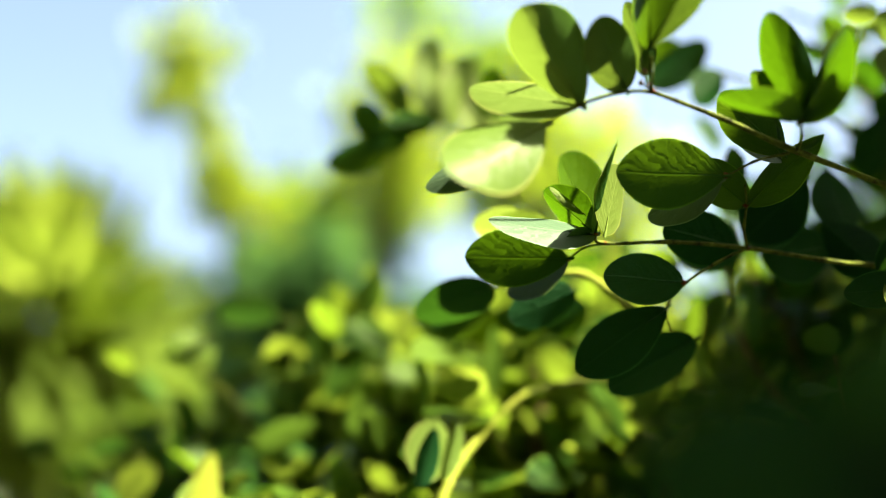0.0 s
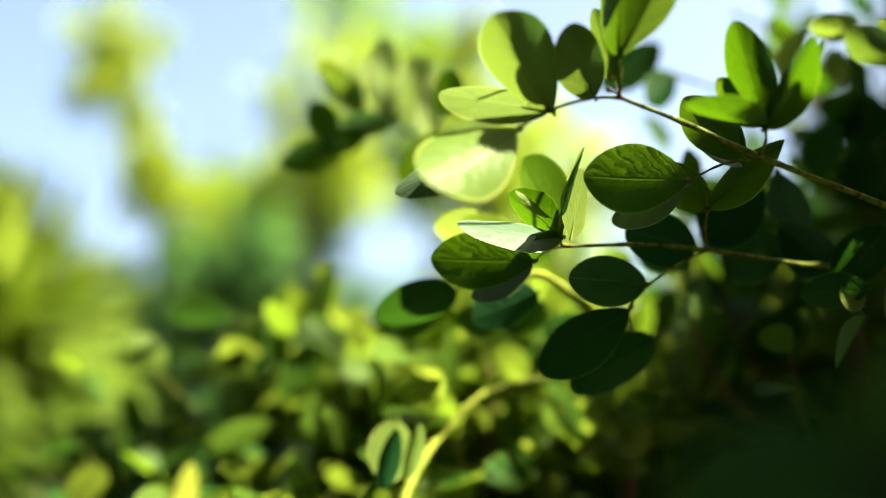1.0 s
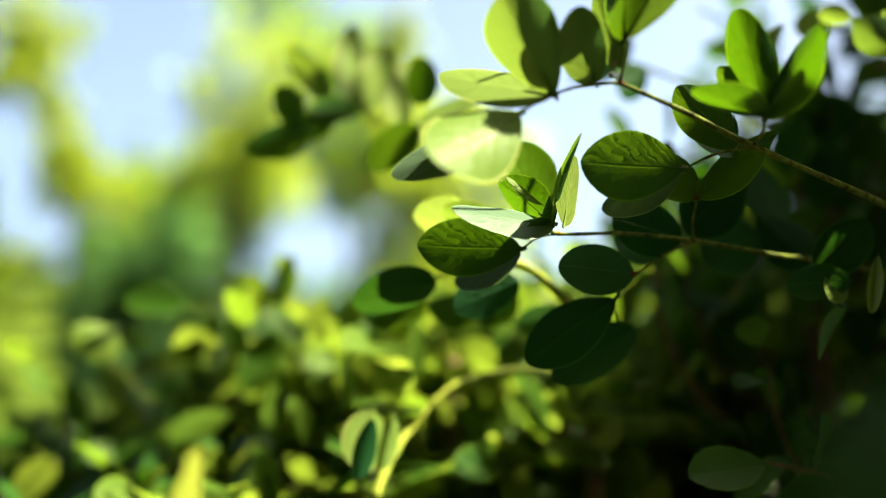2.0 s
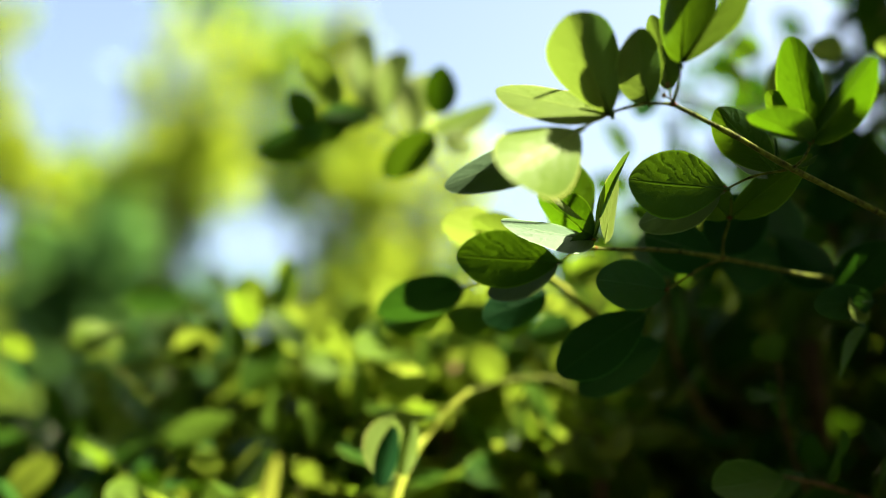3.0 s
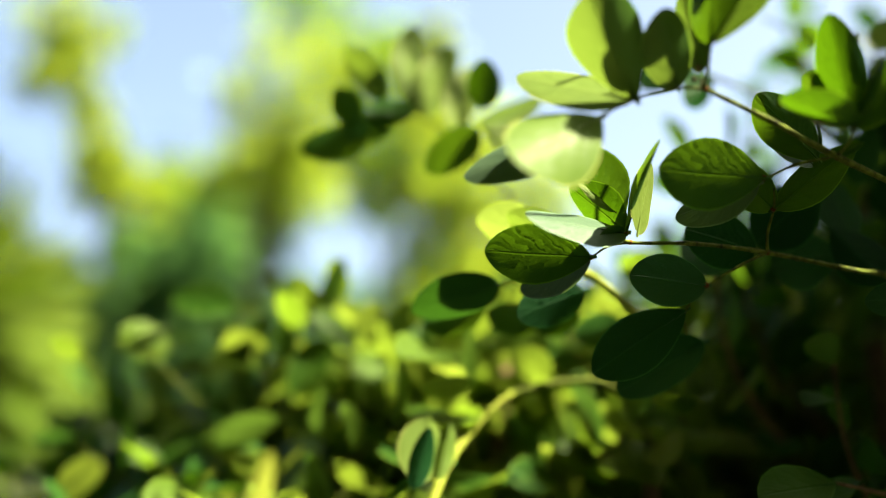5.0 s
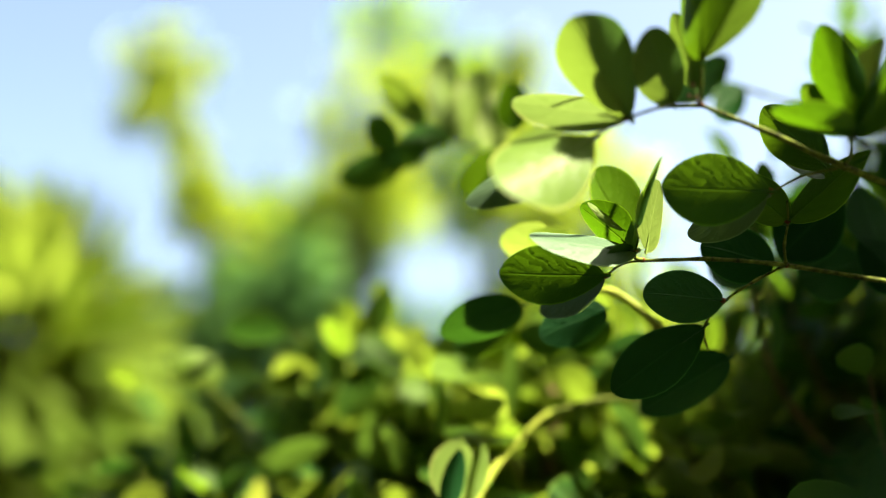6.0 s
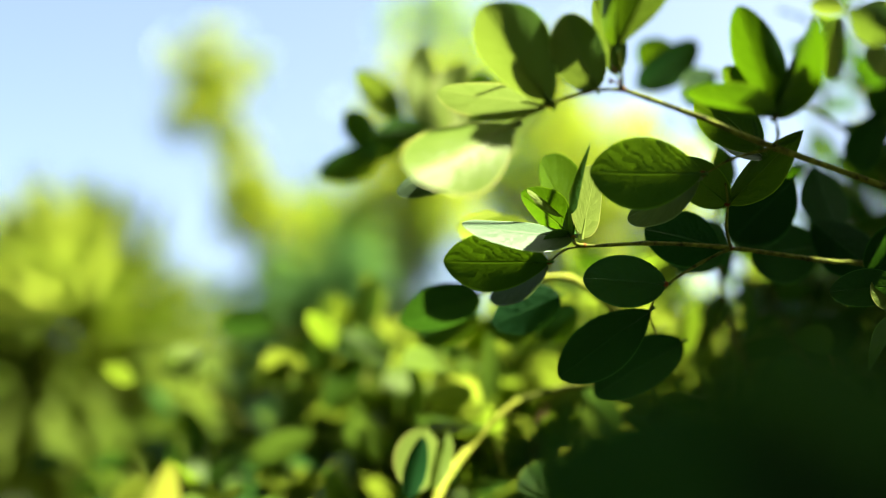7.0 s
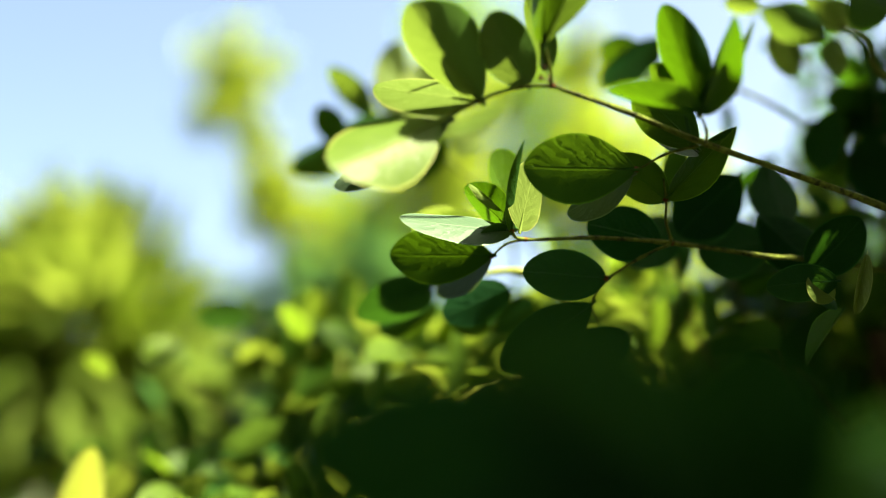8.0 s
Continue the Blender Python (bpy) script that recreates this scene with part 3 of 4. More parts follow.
leaf(sprig, (-0.0210, 0.6900, 1.4900), (-0.0440, 0.6762, 1.5170), 0.0190, 32, mat=LEAF_SUNLIT)
leaf(sprig, (-0.0046, 0.6791, 1.4817), (-0.0075, 0.6916, 1.5340), 0.0290, -42, mat=LEAF_SUNLIT)
leaf(sprig, (0.0000, 0.6791, 1.4817), (0.0180, 0.7000, 1.5250), 0.0280, -42, mat=LEAF_SUNLIT)
leaf(sprig, (0.0150, 0.6700, 1.4700), (0.0300, 0.6900, 1.5100), 0.0260, -35, mat=LEAF_SUNLIT)
leaf(sprig, (0.0260, 0.6215, 1.4690), (0.0260, 0.6215, 1.4950), 0.0180, 10)
leaf(sprig, (0.0250, 0.6300, 1.4600), (0.0000, 0.6450, 1.4400), 0.0210, 10)
leaf(sprig, (0.0300, 0.6300, 1.4600), (0.0450, 0.6300, 1.4530), 0.0150, 20, mat=LEAF_SUNLIT)
leaf(sprig, (0.0250, 0.6300, 1.4620), (0.0600, 0.6400, 1.4800), 0.0180, 35, mat=LEAF_SUNLIT)

# ---- the low sunlit shrub with the bright curved shoot ----
low_shrub = thing("shrub", (0.05, 0.66, 0), "low sunlit shrub with a bright curved yellow shoot", "shrub")
stem(low_shrub, [(0.05, 0.66, 0), (0.06, 0.67, 0.5), (0.10, 0.66, 1.0), (0.12, 0.64, 1.30)], 0.010, 0.004, TWIG_BROWN, "trunk", 0.1)
stem(low_shrub, [(0.12, 0.64, 1.30), (0.0950, 0.628, 1.3290), (0.0678, 0.6218, 1.3307), (0.0393, 0.6144, 1.3235)], 0.0016, 0.0011, TWIG)
shoot = stem(low_shrub, [(0.0420, 0.6150, 1.3245), (0.0300, 0.6100, 1.3150), (0.0185, 0.6034, 1.3032), (0.0090, 0.592, 1.2915), (0.0032, 0.5821, 1.2823), (-0.002, 0.575, 1.270)],
             0.0013, 0.0026, TWIG_YELLOW, "branch", 0.1, "bright yellow-green curved shoot")
# Dark leaf added in place of the shadow wedge on the pale leaf.
leaf(shoot, (-0.0107, 0.5582, 1.2789), (-0.0036, 0.5641, 1.3057), 0.0105, 5, 0.06, 0.15, mat=LEAF_SHADED)
leaf(shoot, (-0.0030, 0.5753, 1.3102), (-0.0095, 0.5664, 1.2817), 0.0225, 18, 0.06, 0.20, mat=LEAF_SUNLIT)
# Narrow leaf added as the lit right half of that pale leaf.
leaf(shoot, (0.0070, 0.5770, 1.3080), (0.0015, 0.5680, 1.2825), 0.0090, -12, 0.06, 0.20, mat=LEAF_SUNLIT)
leaf(shoot, (0.0100, 0.5900, 1.2900), (-0.0250, 0.5750, 1.2740), 0.0150, 65)
leaf(shoot, (0.0700, 0.6600, 1.3350), (0.0500, 0.6700, 1.3480), 0.0200, 30, mat=HEDGE_SUNLIT)

def low_fill(rng):
    return Vector((rng.uniform(-0.10, -0.03), rng.uniform(0.68, 0.76), rng.uniform(1.19, 1.28))), Vector((rng.uniform(-1, 1), rng.uniform(-1, 0.6), rng.uniform(-0.1, 0.5)))


shrub_body(low_shrub, 15, random_twigs(16, 24, low_fill, 0.08, 6), 0.042, HEDGE_SUNLIT, HEDGE_SUNLIT_MANY, TWIG, lambda p: p.y)

# ---- the hedge ----
def hedge_fill(x0, x1, y0, y1, top):
    def inside(rng):
        x, y = rng.uniform(x0, x1), rng.uniform(y0, y1)
        h = top + 0.04 * noise.noise((x * 7, y * 7, 3)) + 0.02 * (y - y0)
        z = h - min(0.11, abs(rng.gauss(0, 0.05)))
        return Vector((x, y, z)), Vector((rng.uniform(-1, 1) if x > x0 + 0.08 else rng.uniform(0.2, 1), rng.uniform(-1, 0.6), rng.uniform(-0.1, 0.5)))
    return inside


for i, (x0, x1, y0, y1, top) in enumerate([(-0.26, -0.12, 0.95, 1.30, 1.25), (-0.11, 0.0, 0.76, 1.15, 1.285), (-0.05, 0.22, 0.745, 1.10, 1.31), (0.20, 0.62, 0.80, 1.3, 1.36)]):
    cx, cy = (x0 + x1) / 2, (y0 + y1) / 2
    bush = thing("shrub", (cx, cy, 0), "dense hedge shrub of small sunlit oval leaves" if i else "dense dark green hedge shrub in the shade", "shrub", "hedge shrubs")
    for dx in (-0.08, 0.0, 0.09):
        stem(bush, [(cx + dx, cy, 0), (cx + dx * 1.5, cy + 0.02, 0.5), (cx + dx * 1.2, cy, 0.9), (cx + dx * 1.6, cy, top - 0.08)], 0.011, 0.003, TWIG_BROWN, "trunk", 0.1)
    # The first, shaded hedge takes the darker leaf; the others the brighter sunlit one.
    shrub_body(bush, 20 + i, random_twigs(30 + i, 125 if i < 2 else 155, hedge_fill(x0, x1, y0, y1, top), 0.12, 8), 0.040, HEDGE_SUNLIT if i else LEAF, HEDGE_SUNLIT_MANY if i else LEAF_MANY, TWIG, lambda p: p.y - 1.5 * p.z)
    # Inner leaves in the darker green: hedge shade put partly into the colour.
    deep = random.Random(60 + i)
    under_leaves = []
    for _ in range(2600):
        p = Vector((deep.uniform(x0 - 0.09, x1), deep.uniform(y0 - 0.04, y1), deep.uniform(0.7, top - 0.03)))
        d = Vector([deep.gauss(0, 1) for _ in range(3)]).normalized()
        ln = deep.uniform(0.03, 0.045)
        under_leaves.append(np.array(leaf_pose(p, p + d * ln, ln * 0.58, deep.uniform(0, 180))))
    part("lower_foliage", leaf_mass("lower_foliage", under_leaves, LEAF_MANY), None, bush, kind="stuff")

# sunlit shoots standing out of the hedge, their brightness partly in the leaf colours
shoots = thing("shrub", (-0.06, 0.80, 0), "shrub with bright sunlit yellow-green leaf shoots", "shrub", "hedge shrubs")
shoot_stem = stem(shoots, [(-0.06, 0.80, 0), (-0.07, 0.81, 0.6), (-0.06, 0.80, 1.1), (-0.05, 0.785, 1.36)], 0.009, 0.0015, TWIG, "trunk", 0.1)
for x, y, z in ((-0.155, 0.755, 1.350), (-0.09, 0.760, 1.350), (-0.03, 0.770, 1.372), (0.03, 0.735, 1.345)):
    stem(shoots, [(-0.06, 0.80, 1.22), ((x - 0.06) / 2, y + 0.02, 1.30), (x, y, z)], 0.0014, 0.0008, TWIG)
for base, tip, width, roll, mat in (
        ((-0.1182, 0.7488, 1.3024), (-0.0773, 0.7379, 1.3074), 0.0355, 50, HEDGE_SUNLIT),
        ((-0.1415, 0.7502, 1.2939), (-0.1179, 0.7400, 1.2940), 0.0344, 45, HEDGE_SUNLIT),
        ((-0.1163, 0.7628, 1.2784), (-0.0873, 0.7515, 1.2855), 0.0261, 50, HEDGE_SUNLIT),
        # Pale leaf: a bluish sky glint put into the colour.
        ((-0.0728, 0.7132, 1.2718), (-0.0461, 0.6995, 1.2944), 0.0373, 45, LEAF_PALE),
        ((-0.1422, 0.7616, 1.3495), (-0.1706, 0.7497, 1.3609), 0.0240, -20, HEDGE_SUNLIT),
        ((-0.1037, 0.7627, 1.3426), (-0.0912, 0.7495, 1.3620), 0.0282, -20, HEDGE_SUNLIT),
        ((-0.0693, 0.7685, 1.3703), (-0.0737, 0.7542, 1.3966), 0.0298, -55, HEDGE_SUNLIT),
        ((-0.0568, 0.7683, 1.3714), (-0.0508, 0.7550, 1.3914), 0.0268, -55, HEDGE_SUNLIT),
        ((-0.0461, 0.7672, 1.3784), (-0.0430, 0.7522, 1.4088), 0.0240, -55, HEDGE_SUNLIT),
        ((0.0021, 0.7472, 1.3126), (-0.0224, 0.7332, 1.3375), 0.0315, -50, HEDGE_SUNLIT),
        ((0.0081, 0.7378, 1.3084), (0.0094, 0.7220, 1.3443), 0.0190, -50, HEDGE_SUNLIT),
        ((-0.0300, 0.7694, 1.3643), (-0.0155, 0.7572, 1.3774), 0.0324, 40, HEDGE_SUNLIT),
        ((0.0637, 0.7828, 1.3437), (0.0736, 0.7680, 1.3731), 0.0362, -50, LEAF_SUNLIT),
        ((-0.0521, 0.7845, 1.3330), (-0.0300, 0.7722, 1.3467), 0.0332, 45, HEDGE_SUNLIT),
        ((-0.0790, 0.7649, 1.3286), (-0.0641, 0.7516, 1.3489), 0.0294, -55, HEDGE_SUNLIT),
        ((-0.1736, 0.761, 1.3537), (-0.1352, 0.7297, 1.3593), 0.019, 45, LEAF_SUNLIT),
        ((-0.1073, 0.7594, 1.3635), (-0.0891, 0.7522, 1.3455), 0.018, -30, LEAF_SUNLIT),
        ((-0.042, 0.7763, 1.3848), (-0.0456, 0.772, 1.4116), 0.018, 35, HEDGE_SUNLIT),
        ((-0.0579, 0.758, 1.3722), (-0.0686, 0.7641, 1.3979), 0.020, 35, HEDGE_SUNLIT),
        ((-0.1133, 0.7283, 1.304), (-0.0749, 0.7276, 1.309), 0.019, 40, HEDGE_SUNLIT),
        ((0.0494, 0.7253, 1.3563), (0.0853, 0.7116, 1.3667), 0.020, 40, HEDGE_SUNLIT),
        ((0.0533, 0.6965, 1.3444), (0.0906, 0.6937, 1.3488), 0.024, 40, HEDGE_SUNLIT),
        ((-0.0134, 0.7394, 1.3618), (0.0055, 0.7365, 1.3805), 0.020, 35, HEDGE_SUNLIT),
        ((-0.1929, 0.7631, 1.3461), (-0.2115, 0.7651, 1.3556), 0.016, 40, HEDGE_SUNLIT),
        ((-0.0559, 0.7801, 1.3384), (-0.0255, 0.7565, 1.3213), 0.020, -30, LEAF_SUNLIT),
        ((-0.0672, 0.7375, 1.3628), (-0.0737, 0.7152, 1.3835), 0.018, 30, HEDGE_SUNLIT)):
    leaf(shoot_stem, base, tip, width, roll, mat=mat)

# ---- the near sprigs ----
near_shrub = thing("shrub", (0.10, 0.20, 0), "dark shaded shrub whose top leaves stand close by", "shrub")
stem(near_shrub, [(0.10, 0.20, 0), (0.11, 0.21, 0.5), (0.10, 0.20, 1.0), (0.095, 0.185, 1.262)], 0.008, 0.002, TWIG_BROWN, "trunk", 0.1)
twig_near = stem(near_shrub, [(0.095, 0.185, 1.262), (0.085, 0.178, 1.275), (0.070, 0.172, 1.283)], 0.0016, 0.0008, TWIG)
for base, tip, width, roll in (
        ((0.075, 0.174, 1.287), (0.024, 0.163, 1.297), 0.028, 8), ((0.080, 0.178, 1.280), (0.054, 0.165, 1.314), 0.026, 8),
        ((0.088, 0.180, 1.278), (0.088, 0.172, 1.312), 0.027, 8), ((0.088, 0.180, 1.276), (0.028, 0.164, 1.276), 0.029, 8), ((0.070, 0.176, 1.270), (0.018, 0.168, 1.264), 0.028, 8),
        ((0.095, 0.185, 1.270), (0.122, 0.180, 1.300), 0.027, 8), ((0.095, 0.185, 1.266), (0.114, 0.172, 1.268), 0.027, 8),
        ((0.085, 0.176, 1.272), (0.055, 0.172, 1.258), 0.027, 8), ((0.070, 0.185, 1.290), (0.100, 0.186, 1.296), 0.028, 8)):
    leaf(twig_near, base, tip, width, roll, mat=LEAF_SHADED)
leaf(twig_near, (0.1180, 0.1700, 1.2700), (0.0985, 0.1640, 1.2960), 0.0170, -20, mat=LEAF, label="green leaf catching a sun fleck")

spear_shrub = thing("shrub", (-0.08, 0.40, 0), "low shrub with one bright sunlit yellow-green leaf", "shrub")
stem(spear_shrub, [(-0.08, 0.40, 0), (-0.075, 0.41, 0.5), (-0.08, 0.37, 1.0), (-0.0703, 0.3558, 1.2533)], 0.006, 0.001, TWIG, "trunk", 0.1)
leaf(spear_shrub, (-0.0703, 0.3558, 1.2533), (-0.0672, 0.3521, 1.2970), 0.0235, -73, 0.03, 0.08, 0, LEAF_SUNLIT_YELLOW, "bright yellow sunlit leaf")
leaf(spear_shrub, (-0.0703, 0.3577, 1.2393), (-0.0936, 0.3633, 1.2644), 0.0170, 30)


# ---- trees ----
def crown_poses(rng, blobs, size, aspect=0.5):
    """Leaf poses in clumps through the given ellipsoids (centre, radii, leaves)."""
    out = []
    for c, r, n in blobs:
        clumps = []
        for _ in range(max(6, n // 30)):
            d = Vector([rng.gauss(0, 1) for _ in range(3)]).normalized() * rng.uniform(0.35, 1.0)
            clumps.append(Vector((c[0] + d.x * r[0], c[1] + d.y * r[1], c[2] + d.z * r[2])))
        spread = 0.23 * min(r)
        for k in range(n):
            p = clumps[k % len(clumps)] + Vector([rng.gauss(0, spread) for _ in range(3)])
            d = Vector((rng.gauss(0, 1), rng.gauss(0, 1), rng.gauss(-0.3, 0.7))).normalized()
            ln = size * rng.uniform(0.7, 1.3)
            out.append(np.array(leaf_pose(p, p + d * ln, ln * aspect, rng.uniform(0, 180))))
    return out


def tree(seed, base, height, blobs, size, mat, label, radius=0.06):
    rng = random.Random(seed)
    b = Vector(base)
    t = thing("tree", b, label, "tree", "garden trees")
    top = b + Vector((0, 0, height))
    trunk_pts = [b, b.lerp(top, 0.3) + Vector((rng.uniform(-1, 1), rng.uniform(-1, 1), 0)) * radius, b.lerp(top, 0.65) + Vector((rng.uniform(-1, 1), 0, 0)) * radius, top]
    trunk = stem(t, trunk_pts, radius, radius * 0.25, BARK, "trunk", 0.05)
    for c, r, n in blobs:
        c = Vector(c)
        s = min(0.9, max(0.25, (c.z - b.z) / height - 0.2))
        p = b.lerp(top, s)
        stem(trunk, [p, p.lerp(c, 0.5) + Vector((0, 0, 0.1 * r[2])), c], radius * 0.45, radius * 0.12, BARK, "limb", 0.05)
    part("crown", leaf_mass("crown", crown_poses(rng, blobs, size), mat), None, t)
    return t


def ball(x, elev, d, rx, rz, n):
    """An ellipsoid of foliage seen d metres off, at an angle x to the right of +y and elev above the level, both in degrees."""
    a, e = radians(x), radians(elev)
    return ((math.sin(a) * d, math.cos(a) * d, 1.3 + math.tan(e) * d), (rx, max(rx, 0.4), rz), n)


tree(1, (-1.55, 8.6, 0), 3.6, [ball(-12.2, 17.7, 8.7, 0.34, 0.30, 460), ball(-12.1, 15.5, 8.7, 0.30, 0.28, 330), ball(-11.3, 13.4, 8.7, 0.19, 0.28, 200), ball(-10.3, 11.6, 8.7, 0.30, 0.26, 300), ball(-8.8, 10.0, 8.7, 0.30, 0.32, 300), ball(-8.3, 7.0, 8.7, 0.17, 0.45, 70)],
     0.10, FAR_YELLOW, "slender tree with pale yellow-green sunlit foliage", 0.035)
tree(2, (-0.4, 7.2, 0), 3.2, [ball(-2.7, 16.3, 7.2, 0.40, 0.36, 400), ball(-3.2, 12.6, 7.2, 0.33, 0.38, 430), ball(-1.7, 13.9, 7.2, 0.30, 0.36, 300)],
     0.09, FAR_BRIGHT, "round tree with glowing yellow-green foliage", 0.04)
tree(3, (0.5, 10.5, 0), 4.6, [ball(-1.2, 19.3, 10.5, 0.5, 0.4, 360), ball(3.4, 15.0, 10.5, 0.55, 0.75, 520), ball(1.0, 14.0, 10.5, 0.55, 0.5, 520), ball(2.6, 11.8, 10.5, 0.5, 0.4, 420), ball(5.3, 12.0, 10.5, 0.45, 0.5, 380), ball(1.6, 17.6, 10.5, 0.5, 0.4, 360)],
     0.12, FAR_GREEN, "garden tree with mid-green foliage", 0.06)
tree(6, (-0.9, 9.4, 0), 3.3, [ball(-4.2, 11.4, 9.4, 0.50, 0.30, 620), ball(-6.6, 10.9, 9.4, 0.44, 0.34, 600), ball(-1.6, 11.2, 9.4, 0.45, 0.26, 480), ball(-8.2, 8.2, 9.4, 0.25, 0.42, 90)],
     0.10, FAR_LIGHT, "broad tree with light green sunlit foliage", 0.05)
tree(5, (0.52, 8.2, 0), 3.6, [ball(3.9, 17.9, 8.2, 0.26, 0.24, 240), ball(4.6, 15.6, 8.2, 0.2, 0.25, 150)],
     0.10, FAR_YELLOW, "thin young tree with a tuft of yellow-green leaves", 0.03)
tree(4, (0.80, 5.2, 0), 2.3, [ball(7.2, 12.0, 5.2, 0.28, 0.26, 330), ball(7.8, 8.0, 5.2, 0.32, 0.32, 400), ball(5.6, 6.5, 5.2, 0.25, 0.28, 270), ball(9.5, 5.0, 5.2, 0.25, 0.25, 220), ball(6.0, 9.6, 5.2, 0.22, 0.26, 200), ball(6.6, 14.0, 5.2, 0.24, 0.20, 210), ball(8.6, 14.2, 5.2, 0.22, 0.24, 190), ball(9.4, 11.0, 5.2, 0.2, 0.28, 170), ball(4.5, 9.6, 5.2, 0.14, 0.24, 130), ball(4.3, 11.6, 5.2, 0.16, 0.18, 120), ball(4.8, 7.4, 5.2, 0.14, 0.18, 110)],
     0.07, FAR_BRIGHT, "small bright yellow-green tree in full sun", 0.03)
for k, (x, d, e, n) in enumerate([(-17, 13, 3, 400), (-11.2, 12, 4.6, 260), (-9.6, 11, 6.6, 420), (-6.6, 8.4, 7.6, 560), (-4.4, 11, 7.2, 480), (-2.6, 12, 5.6, 320), (1.2, 12.5, 5.4, 240), (5.6, 11, 7.0, 700), (12, 13, 5, 700), (19, 9, 8, 1500), (26, 9, 11, 1500), (33, 9, 12, 1500), (-25, 13, 5, 500)]):
    a = radians(x)
    tree(20 + k, (math.sin(a) * d, math.cos(a) * d, 0), 1.9 + d * math.tan(radians(e)) * 0.5, [ball(x - 1.3, e - 1, d, 0.35, 0.4, n), ball(x + 1.2, e + 0.5, d, 0.35, 0.4, n), ball(x, e - 3.5, d, 0.7, 0.5, n)],
         0.13, FAR_DARK, "distant tree with dark bluish-green foliage", 0.05)


# ---- the low hedge in the distance ----
far_hedge = thing("hedge", (0, 9.6, 0), "distant clipped hedge of dark green foliage", "hedge")
for x in (-4.0, -2.6, -1.3, 0.1, 1.4, 2.7, 4.0):
    stem(far_hedge, [(x, 9.6, 0), (x + 0.05, 9.58, 0.6), (x - 0.04, 9.62, 1.2), (x, 9.6, 1.6)], 0.03, 0.01, BARK, "trunk", 0.05)
far_rng = random.Random(81)
far_leaves = []
while len(far_leaves) < 5500:
    p = Vector((far_rng.uniform(-4.8, 4.8), far_rng.uniform(9.2, 10.0), far_rng.uniform(0.2, 2.2)))
    if p.z > 1.85 + 0.3 * noise.noise((p.x * 1.3, p.y, 7)):
        continue
    d = Vector([far_rng.gauss(0, 1) for _ in range(3)]).normalized()
    ln = far_rng.uniform(0.10, 0.16)
    far_leaves.append(np.array(leaf_pose(p, p + d * ln, ln * 0.5, far_rng.uniform(0, 180))))
part("foliage", leaf_mass("foliage", far_leaves, FAR_DARK), None, far_hedge, kind="stuff")

# ---- fan-leaved palm ----
def palm(seed, centre):
    rng = random.Random(seed)
    c = Vector(centre)
    t = thing("palm", (c.x, c.y, 0), "spiky palm with a round head of narrow sunlit leaves", "palm")
    stem(t, [(c.x, c.y, 0), (c.x + 0.03, c.y, 0.5), (c.x, c.y + 0.02, 1.0), c], 0.07, 0.05, BARK, "trunk", 0.1)
    poses = []
    for _ in range(1000):
        d = Vector([rng.gauss(0, 1) for _ in range(3)]).normalized()
        ln = rng.uniform(0.26, 0.46) * (1.15 if d.z < -0.3 else 1)
        poses.append(np.array(leaf_pose(c + d * 0.05, c + d * ln - Vector((0, 0, 0.14 * ln * (1 - abs(d.z)))), rng.uniform(0.006, 0.012), rng.uniform(0, 180))))
    for k in range(120):
        d = Vector((rng.gauss(0, 1), rng.gauss(0, 1), rng.uniform(-2.0, -0.3) if k < 60 else rng.gauss(0, 1))).normalized()
        ln = rng.uniform(0.40, 0.60) if k < 60 else rng.uniform(0.36, 0.46)
        poses.append(np.array(leaf_pose(c + d * 0.06, c + d * ln - Vector((0, 0, 0.10 * ln)), rng.uniform(0.022, 0.034), rng.uniform(0, 180))))
    part("crown", leaf_mass("crown", poses, PALM), None, t)


palm(5, (-1.000, 3.0, 1.600))


# ---- an unseen overhanging crown added to shade the shrub, and unseen thickets added to block sky light ----
def shade_edge(v):
    """How far to the right, at the height of the shoots, the crown's shade begins; v: metres ahead."""
    edge = 0.105 - 0.003 * math.exp(-((v - 0.427) / 0.010) ** 2) - 0.012 * math.exp(-((v - 0.380) / 0.006) ** 2) - 0.018 * min(1, max(0, (v - 0.455) / 0.015)) + 0.008 * noise.noise((v * 22, 3, 5))
    edge += 0.022 * math.exp(-((v - 0.550) / 0.022) ** 2)
    if v > 0.56:
        edge += min(0.11, 0.8 * (v - 0.56)) + 0.12 * max(0, v - 0.70)
    if v < 0.33:
        edge -= min(0.05, 0.6 * (0.33 - v))
    return edge


# gaps cut in the unseen crown to put sun flecks on chosen shaded leaves: metres to the right and ahead, and their
# radius
SUN_GAPS = [(0.200, 0.469, 0.004), (0.174, 0.489, 0.004), (0.186, 0.466, 0.003), (0.172, 0.160, 0.008), (0.118, 0.364, 0.008)]


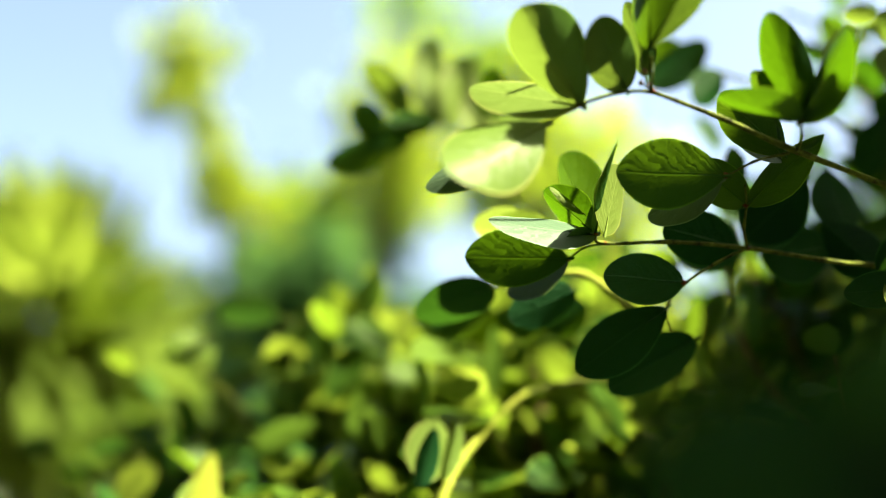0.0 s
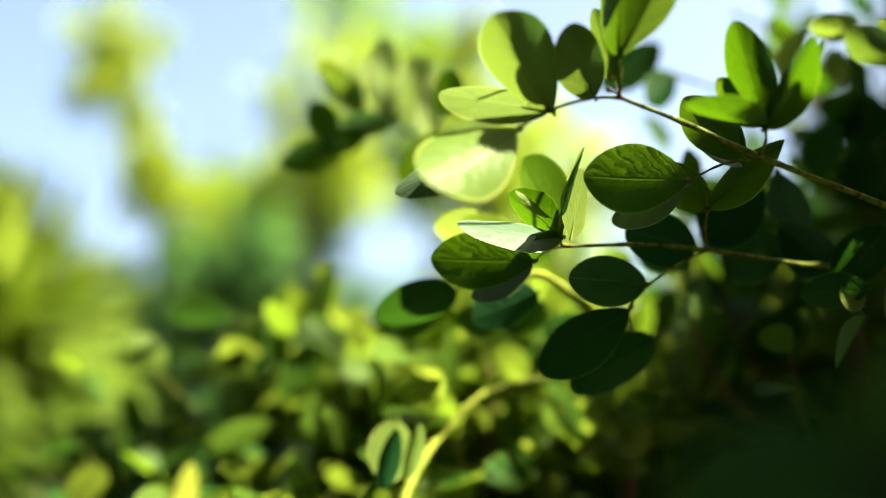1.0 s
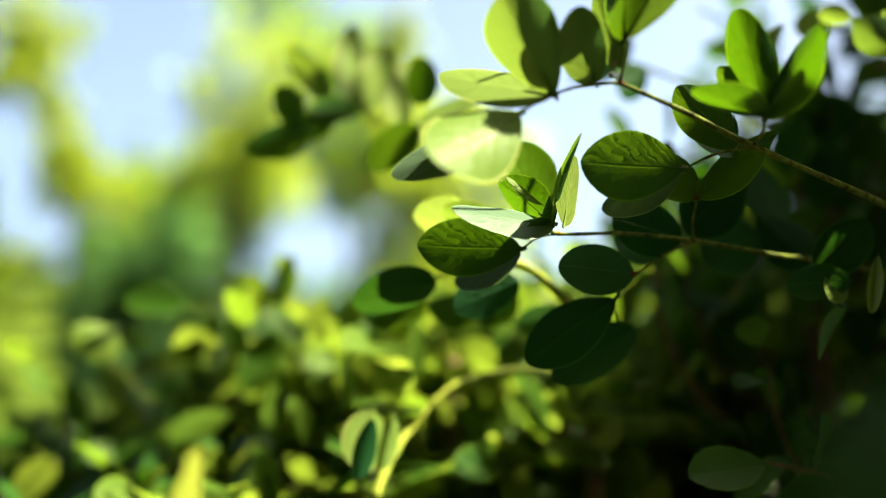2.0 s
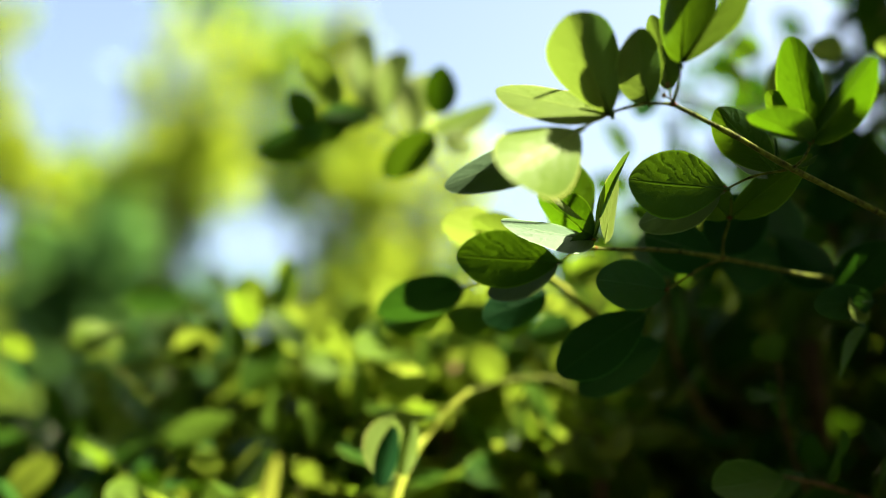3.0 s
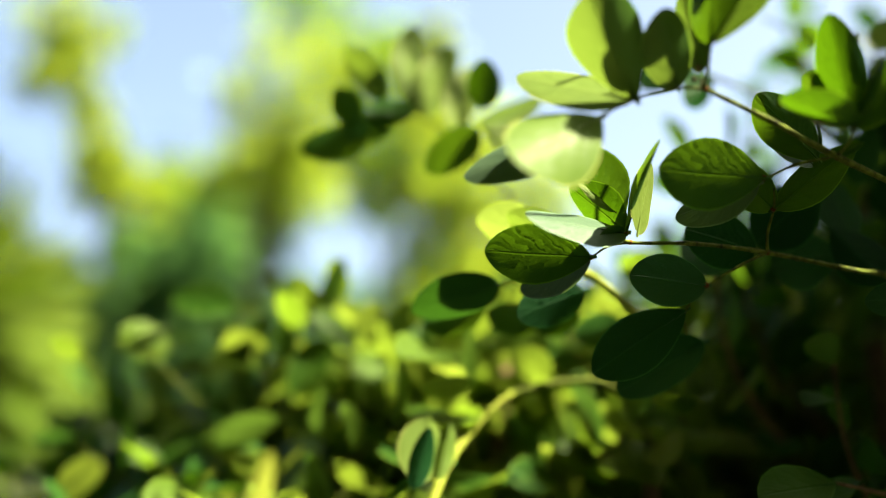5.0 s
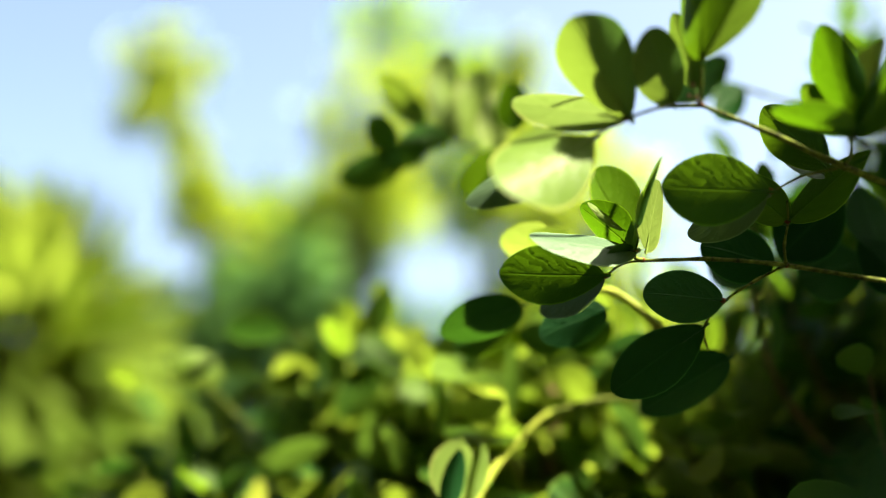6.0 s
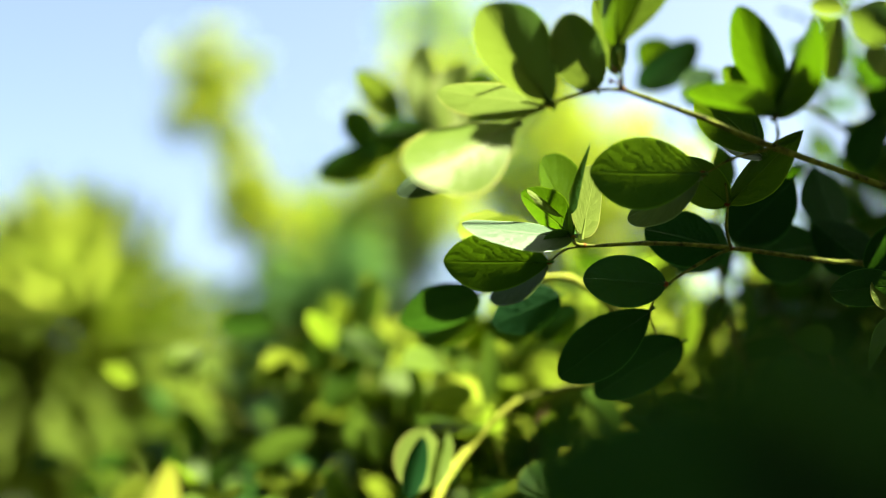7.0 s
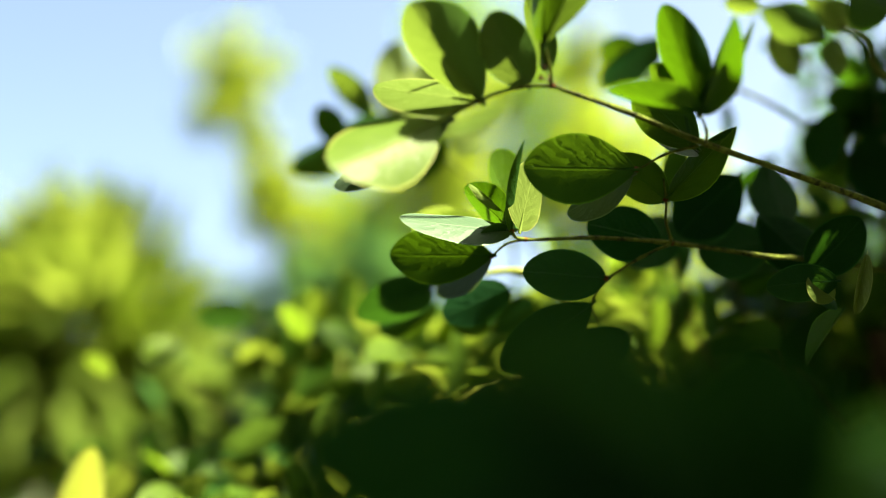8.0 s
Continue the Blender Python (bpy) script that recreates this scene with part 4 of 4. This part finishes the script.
# Unseen crown leaves, kept only where their shadows should fall.
def overhang_poses(rng, n):
    out = []
    while len(out) < n:
        u, v = rng.uniform(0, 1.0), rng.uniform(-0.5, 1.08)
        if u < shade_edge(v) + 0.008 or (u > 0.16 and v > 0.60 and noise.noise((u * 13, v * 13, 2)) > (0.28 if u < 0.30 else -0.02)):
            continue
        z = 1.55 + 0.42 * max(0, v) + rng.uniform(0, 0.55)
        p = Vector((u, v, 1.39)) + sun_dir * ((z - 1.39) / sun_dir.z)
        if p.z < 1.50 + 0.44 * max(0, p.y):
            continue
        d = Vector((rng.gauss(0, 1), rng.gauss(0, 1), rng.gauss(-0.2, 0.4))).normalized()
        ln = rng.uniform(0.045, 0.065)
        if any(math.hypot(u + d.x * ln * k - gu, v + d.y * ln * k - gv) < gr + 0.010 for gu, gv, gr in SUN_GAPS for k in (-0.5, -0.25, 0, 0.25, 0.5)):
            continue
        out.append(np.array(leaf_pose(p - d * ln * 0.5, p + d * ln * 0.5, ln * 0.58, rng.uniform(40, 140))))
    # More unseen leaves, set up-sun to darken the left end of the hedge.
    while len(out) < n + 850:
        u, v = rng.uniform(-0.30, -0.02), rng.uniform(0.84, 1.36)
        if noise.noise((u * 11, v * 11, 8)) > 0.35:
            continue
        z = 1.60 + 0.44 * v + rng.uniform(0, 0.4)
        p = Vector((u, v, 1.39)) + sun_dir * ((z - 1.39) / sun_dir.z)
        d = Vector((rng.gauss(0, 1), rng.gauss(0, 1), rng.gauss(-0.2, 0.4))).normalized()
        ln = rng.uniform(0.045, 0.065)
        out.append(np.array(leaf_pose(p - d * ln * 0.5, p + d * ln * 0.5, ln * 0.58, rng.uniform(40, 140))))
    return out


over = thing("tree", (0.85, 0.75, 0), "unseen leafy tree added to shade the shrub", "tree", "garden trees")
over_trunk = stem(over, [(0.85, 0.75, 0), (0.87, 0.74, 0.7), (0.83, 0.76, 1.3), (0.78, 0.72, 1.9)], 0.035, 0.012, BARK, "trunk", 0.05)
for q in ((0.45, 0.35, 1.80), (0.40, 0.75, 1.90), (0.50, 1.15, 2.05), (0.75, 0.25, 1.75)):
    stem(over_trunk, [(0.82, 0.75, 1.40), (0.68, 0.62, 1.66), q], 0.006, 0.002, BARK, "limb", 0.05)
# Unseen leaf canopy overhead, added to keep sky light off the shoots.
roof_rng = random.Random(73)
roof = []
while len(roof) < 8000:
    p = Vector((roof_rng.uniform(-1.9, 0.10), roof_rng.uniform(-1.4, 1.25), roof_rng.uniform(2.05, 2.65)))
    bump = noise.noise(p * 2.2)
    if ((p.x + 0.7) / 1.15) ** 4 + (p.y / 1.35) ** 4 > 1 + 0.6 * bump or p.z > 2.5 + 0.3 * bump:
        continue
    p.x += 0.7 * (p.z - 2.05)
    d = Vector((roof_rng.gauss(0, 1), roof_rng.gauss(0, 1), roof_rng.gauss(-0.3, 0.3))).normalized()
    ln = roof_rng.uniform(0.07, 0.11)
    roof.append(np.array(leaf_pose(p, p + d * ln, ln * 0.58, roof_rng.uniform(50, 130))))
# Second unseen canopy ahead, above the view, added to block more sky.
for _ in range(6500):
    p = Vector((roof_rng.uniform(-1.7, 1.2), roof_rng.uniform(1.45, 2.3), 0))
    p.z = 1.50 + 0.50 * p.y + 0.25 * abs(p.x) * 0.3 + roof_rng.uniform(0, 0.6)
    if noise.noise(p * 2.0) > 0.3:
        continue
    d = Vector((roof_rng.gauss(0, 1), roof_rng.gauss(0, 1), roof_rng.gauss(-0.3, 0.4))).normalized()
    ln = roof_rng.uniform(0.07, 0.11)
    roof.append(np.array(leaf_pose(p, p + d * ln, ln * 0.58, roof_rng.uniform(50, 130))))
for q in ((0.30, 1.15, 2.15), (-0.6, 0.6, 2.2), (-0.5, -0.3, 2.2), (-1.2, 0.2, 2.25)):
    stem(over_trunk, [(0.80, 0.73, 1.65), (0.35, 0.60, 2.25), q], 0.006, 0.002, BARK, "limb", 0.05)
part("crown", leaf_mass("crown", overhang_poses(random.Random(71), 16000) + roof, LEAF_MANY), None, over)

# Unseen leaves added up-sun, each aimed to shadow one chosen leaf.
caster = stem(over_trunk, [(0.50, 0.60, 1.72), (0.34, 0.54, 1.66), (0.22, 0.47, 1.60), (0.12, 0.40, 1.56)], 0.0022, 0.0008, BARK, "limb", 0.05)
for aim, up, size, turn in (((0.008, 0.609, 1.322), 0.30, 0.046, 20), ((0.078, 0.473, 1.363), 0.25, 0.034, 10),
                            ((0.031, 0.393, 1.403), 0.17, 0.018, 60), ((0.066, 0.402, 1.426), 0.16, 0.014, 80)):
    at = Vector(aim) + sun_dir * up
    way = Vector((math.cos(radians(turn)), math.sin(radians(turn)), -0.4)) * size * 0.5
    leaf(over, at - way, at + way, size * 0.6, 90)


def thicket(seed, x0, x1, y0, y1, top, n):
    """A tall dense shrub, out of view, added to block sky light."""
    rng = random.Random(seed)
    cx, cy = (x0 + x1) / 2, (y0 + y1) / 2
    t = thing("shrub", (cx, cy, 0), "unseen tall dark green shrub added to block sky light", "shrub", "tall shrubs")
    for k in range(4):
        x, y = rng.uniform(x0, x1), rng.uniform(y0, y1)
        stem(t, [(cx + (x - cx) * 0.4, cy + (y - cy) * 0.4, 0), (x, y, 0.8), (x + 0.03, y - 0.02, 1.5), (x, y, top - 0.3)], 0.02, 0.006, BARK, "trunk", 0.05)
    poses = []
    rx, ry = (x1 - x0) / 2, (y1 - y0) / 2
    while len(poses) < n:
        p = Vector((rng.uniform(x0, x1), rng.uniform(y0, y1), rng.uniform(0.2, top)))
        shape = ((p.x - cx) / rx) ** 4 + ((p.y - cy) / ry) ** 4 + (max(0, p.z - 0.6 * top) / (0.4 * top)) ** 3
        if shape > 1.1 + 0.7 * noise.noise(p * 2.5):
            continue
        d = Vector([rng.gauss(0, 1) for _ in range(3)]).normalized()
        ln = rng.uniform(0.07, 0.11)
        poses.append(np.array(leaf_pose(p, p + d * ln, ln * 0.58, rng.uniform(0, 180))))
    part("foliage", leaf_mass("foliage", poses, LEAF_MANY), None, t, kind="stuff")


thicket(72, -1.5, 1.6, -1.3, -0.45, 2.7, 9000)
thicket(74, -1.7, -1.0, -0.6, 0.7, 2.5, 5000)
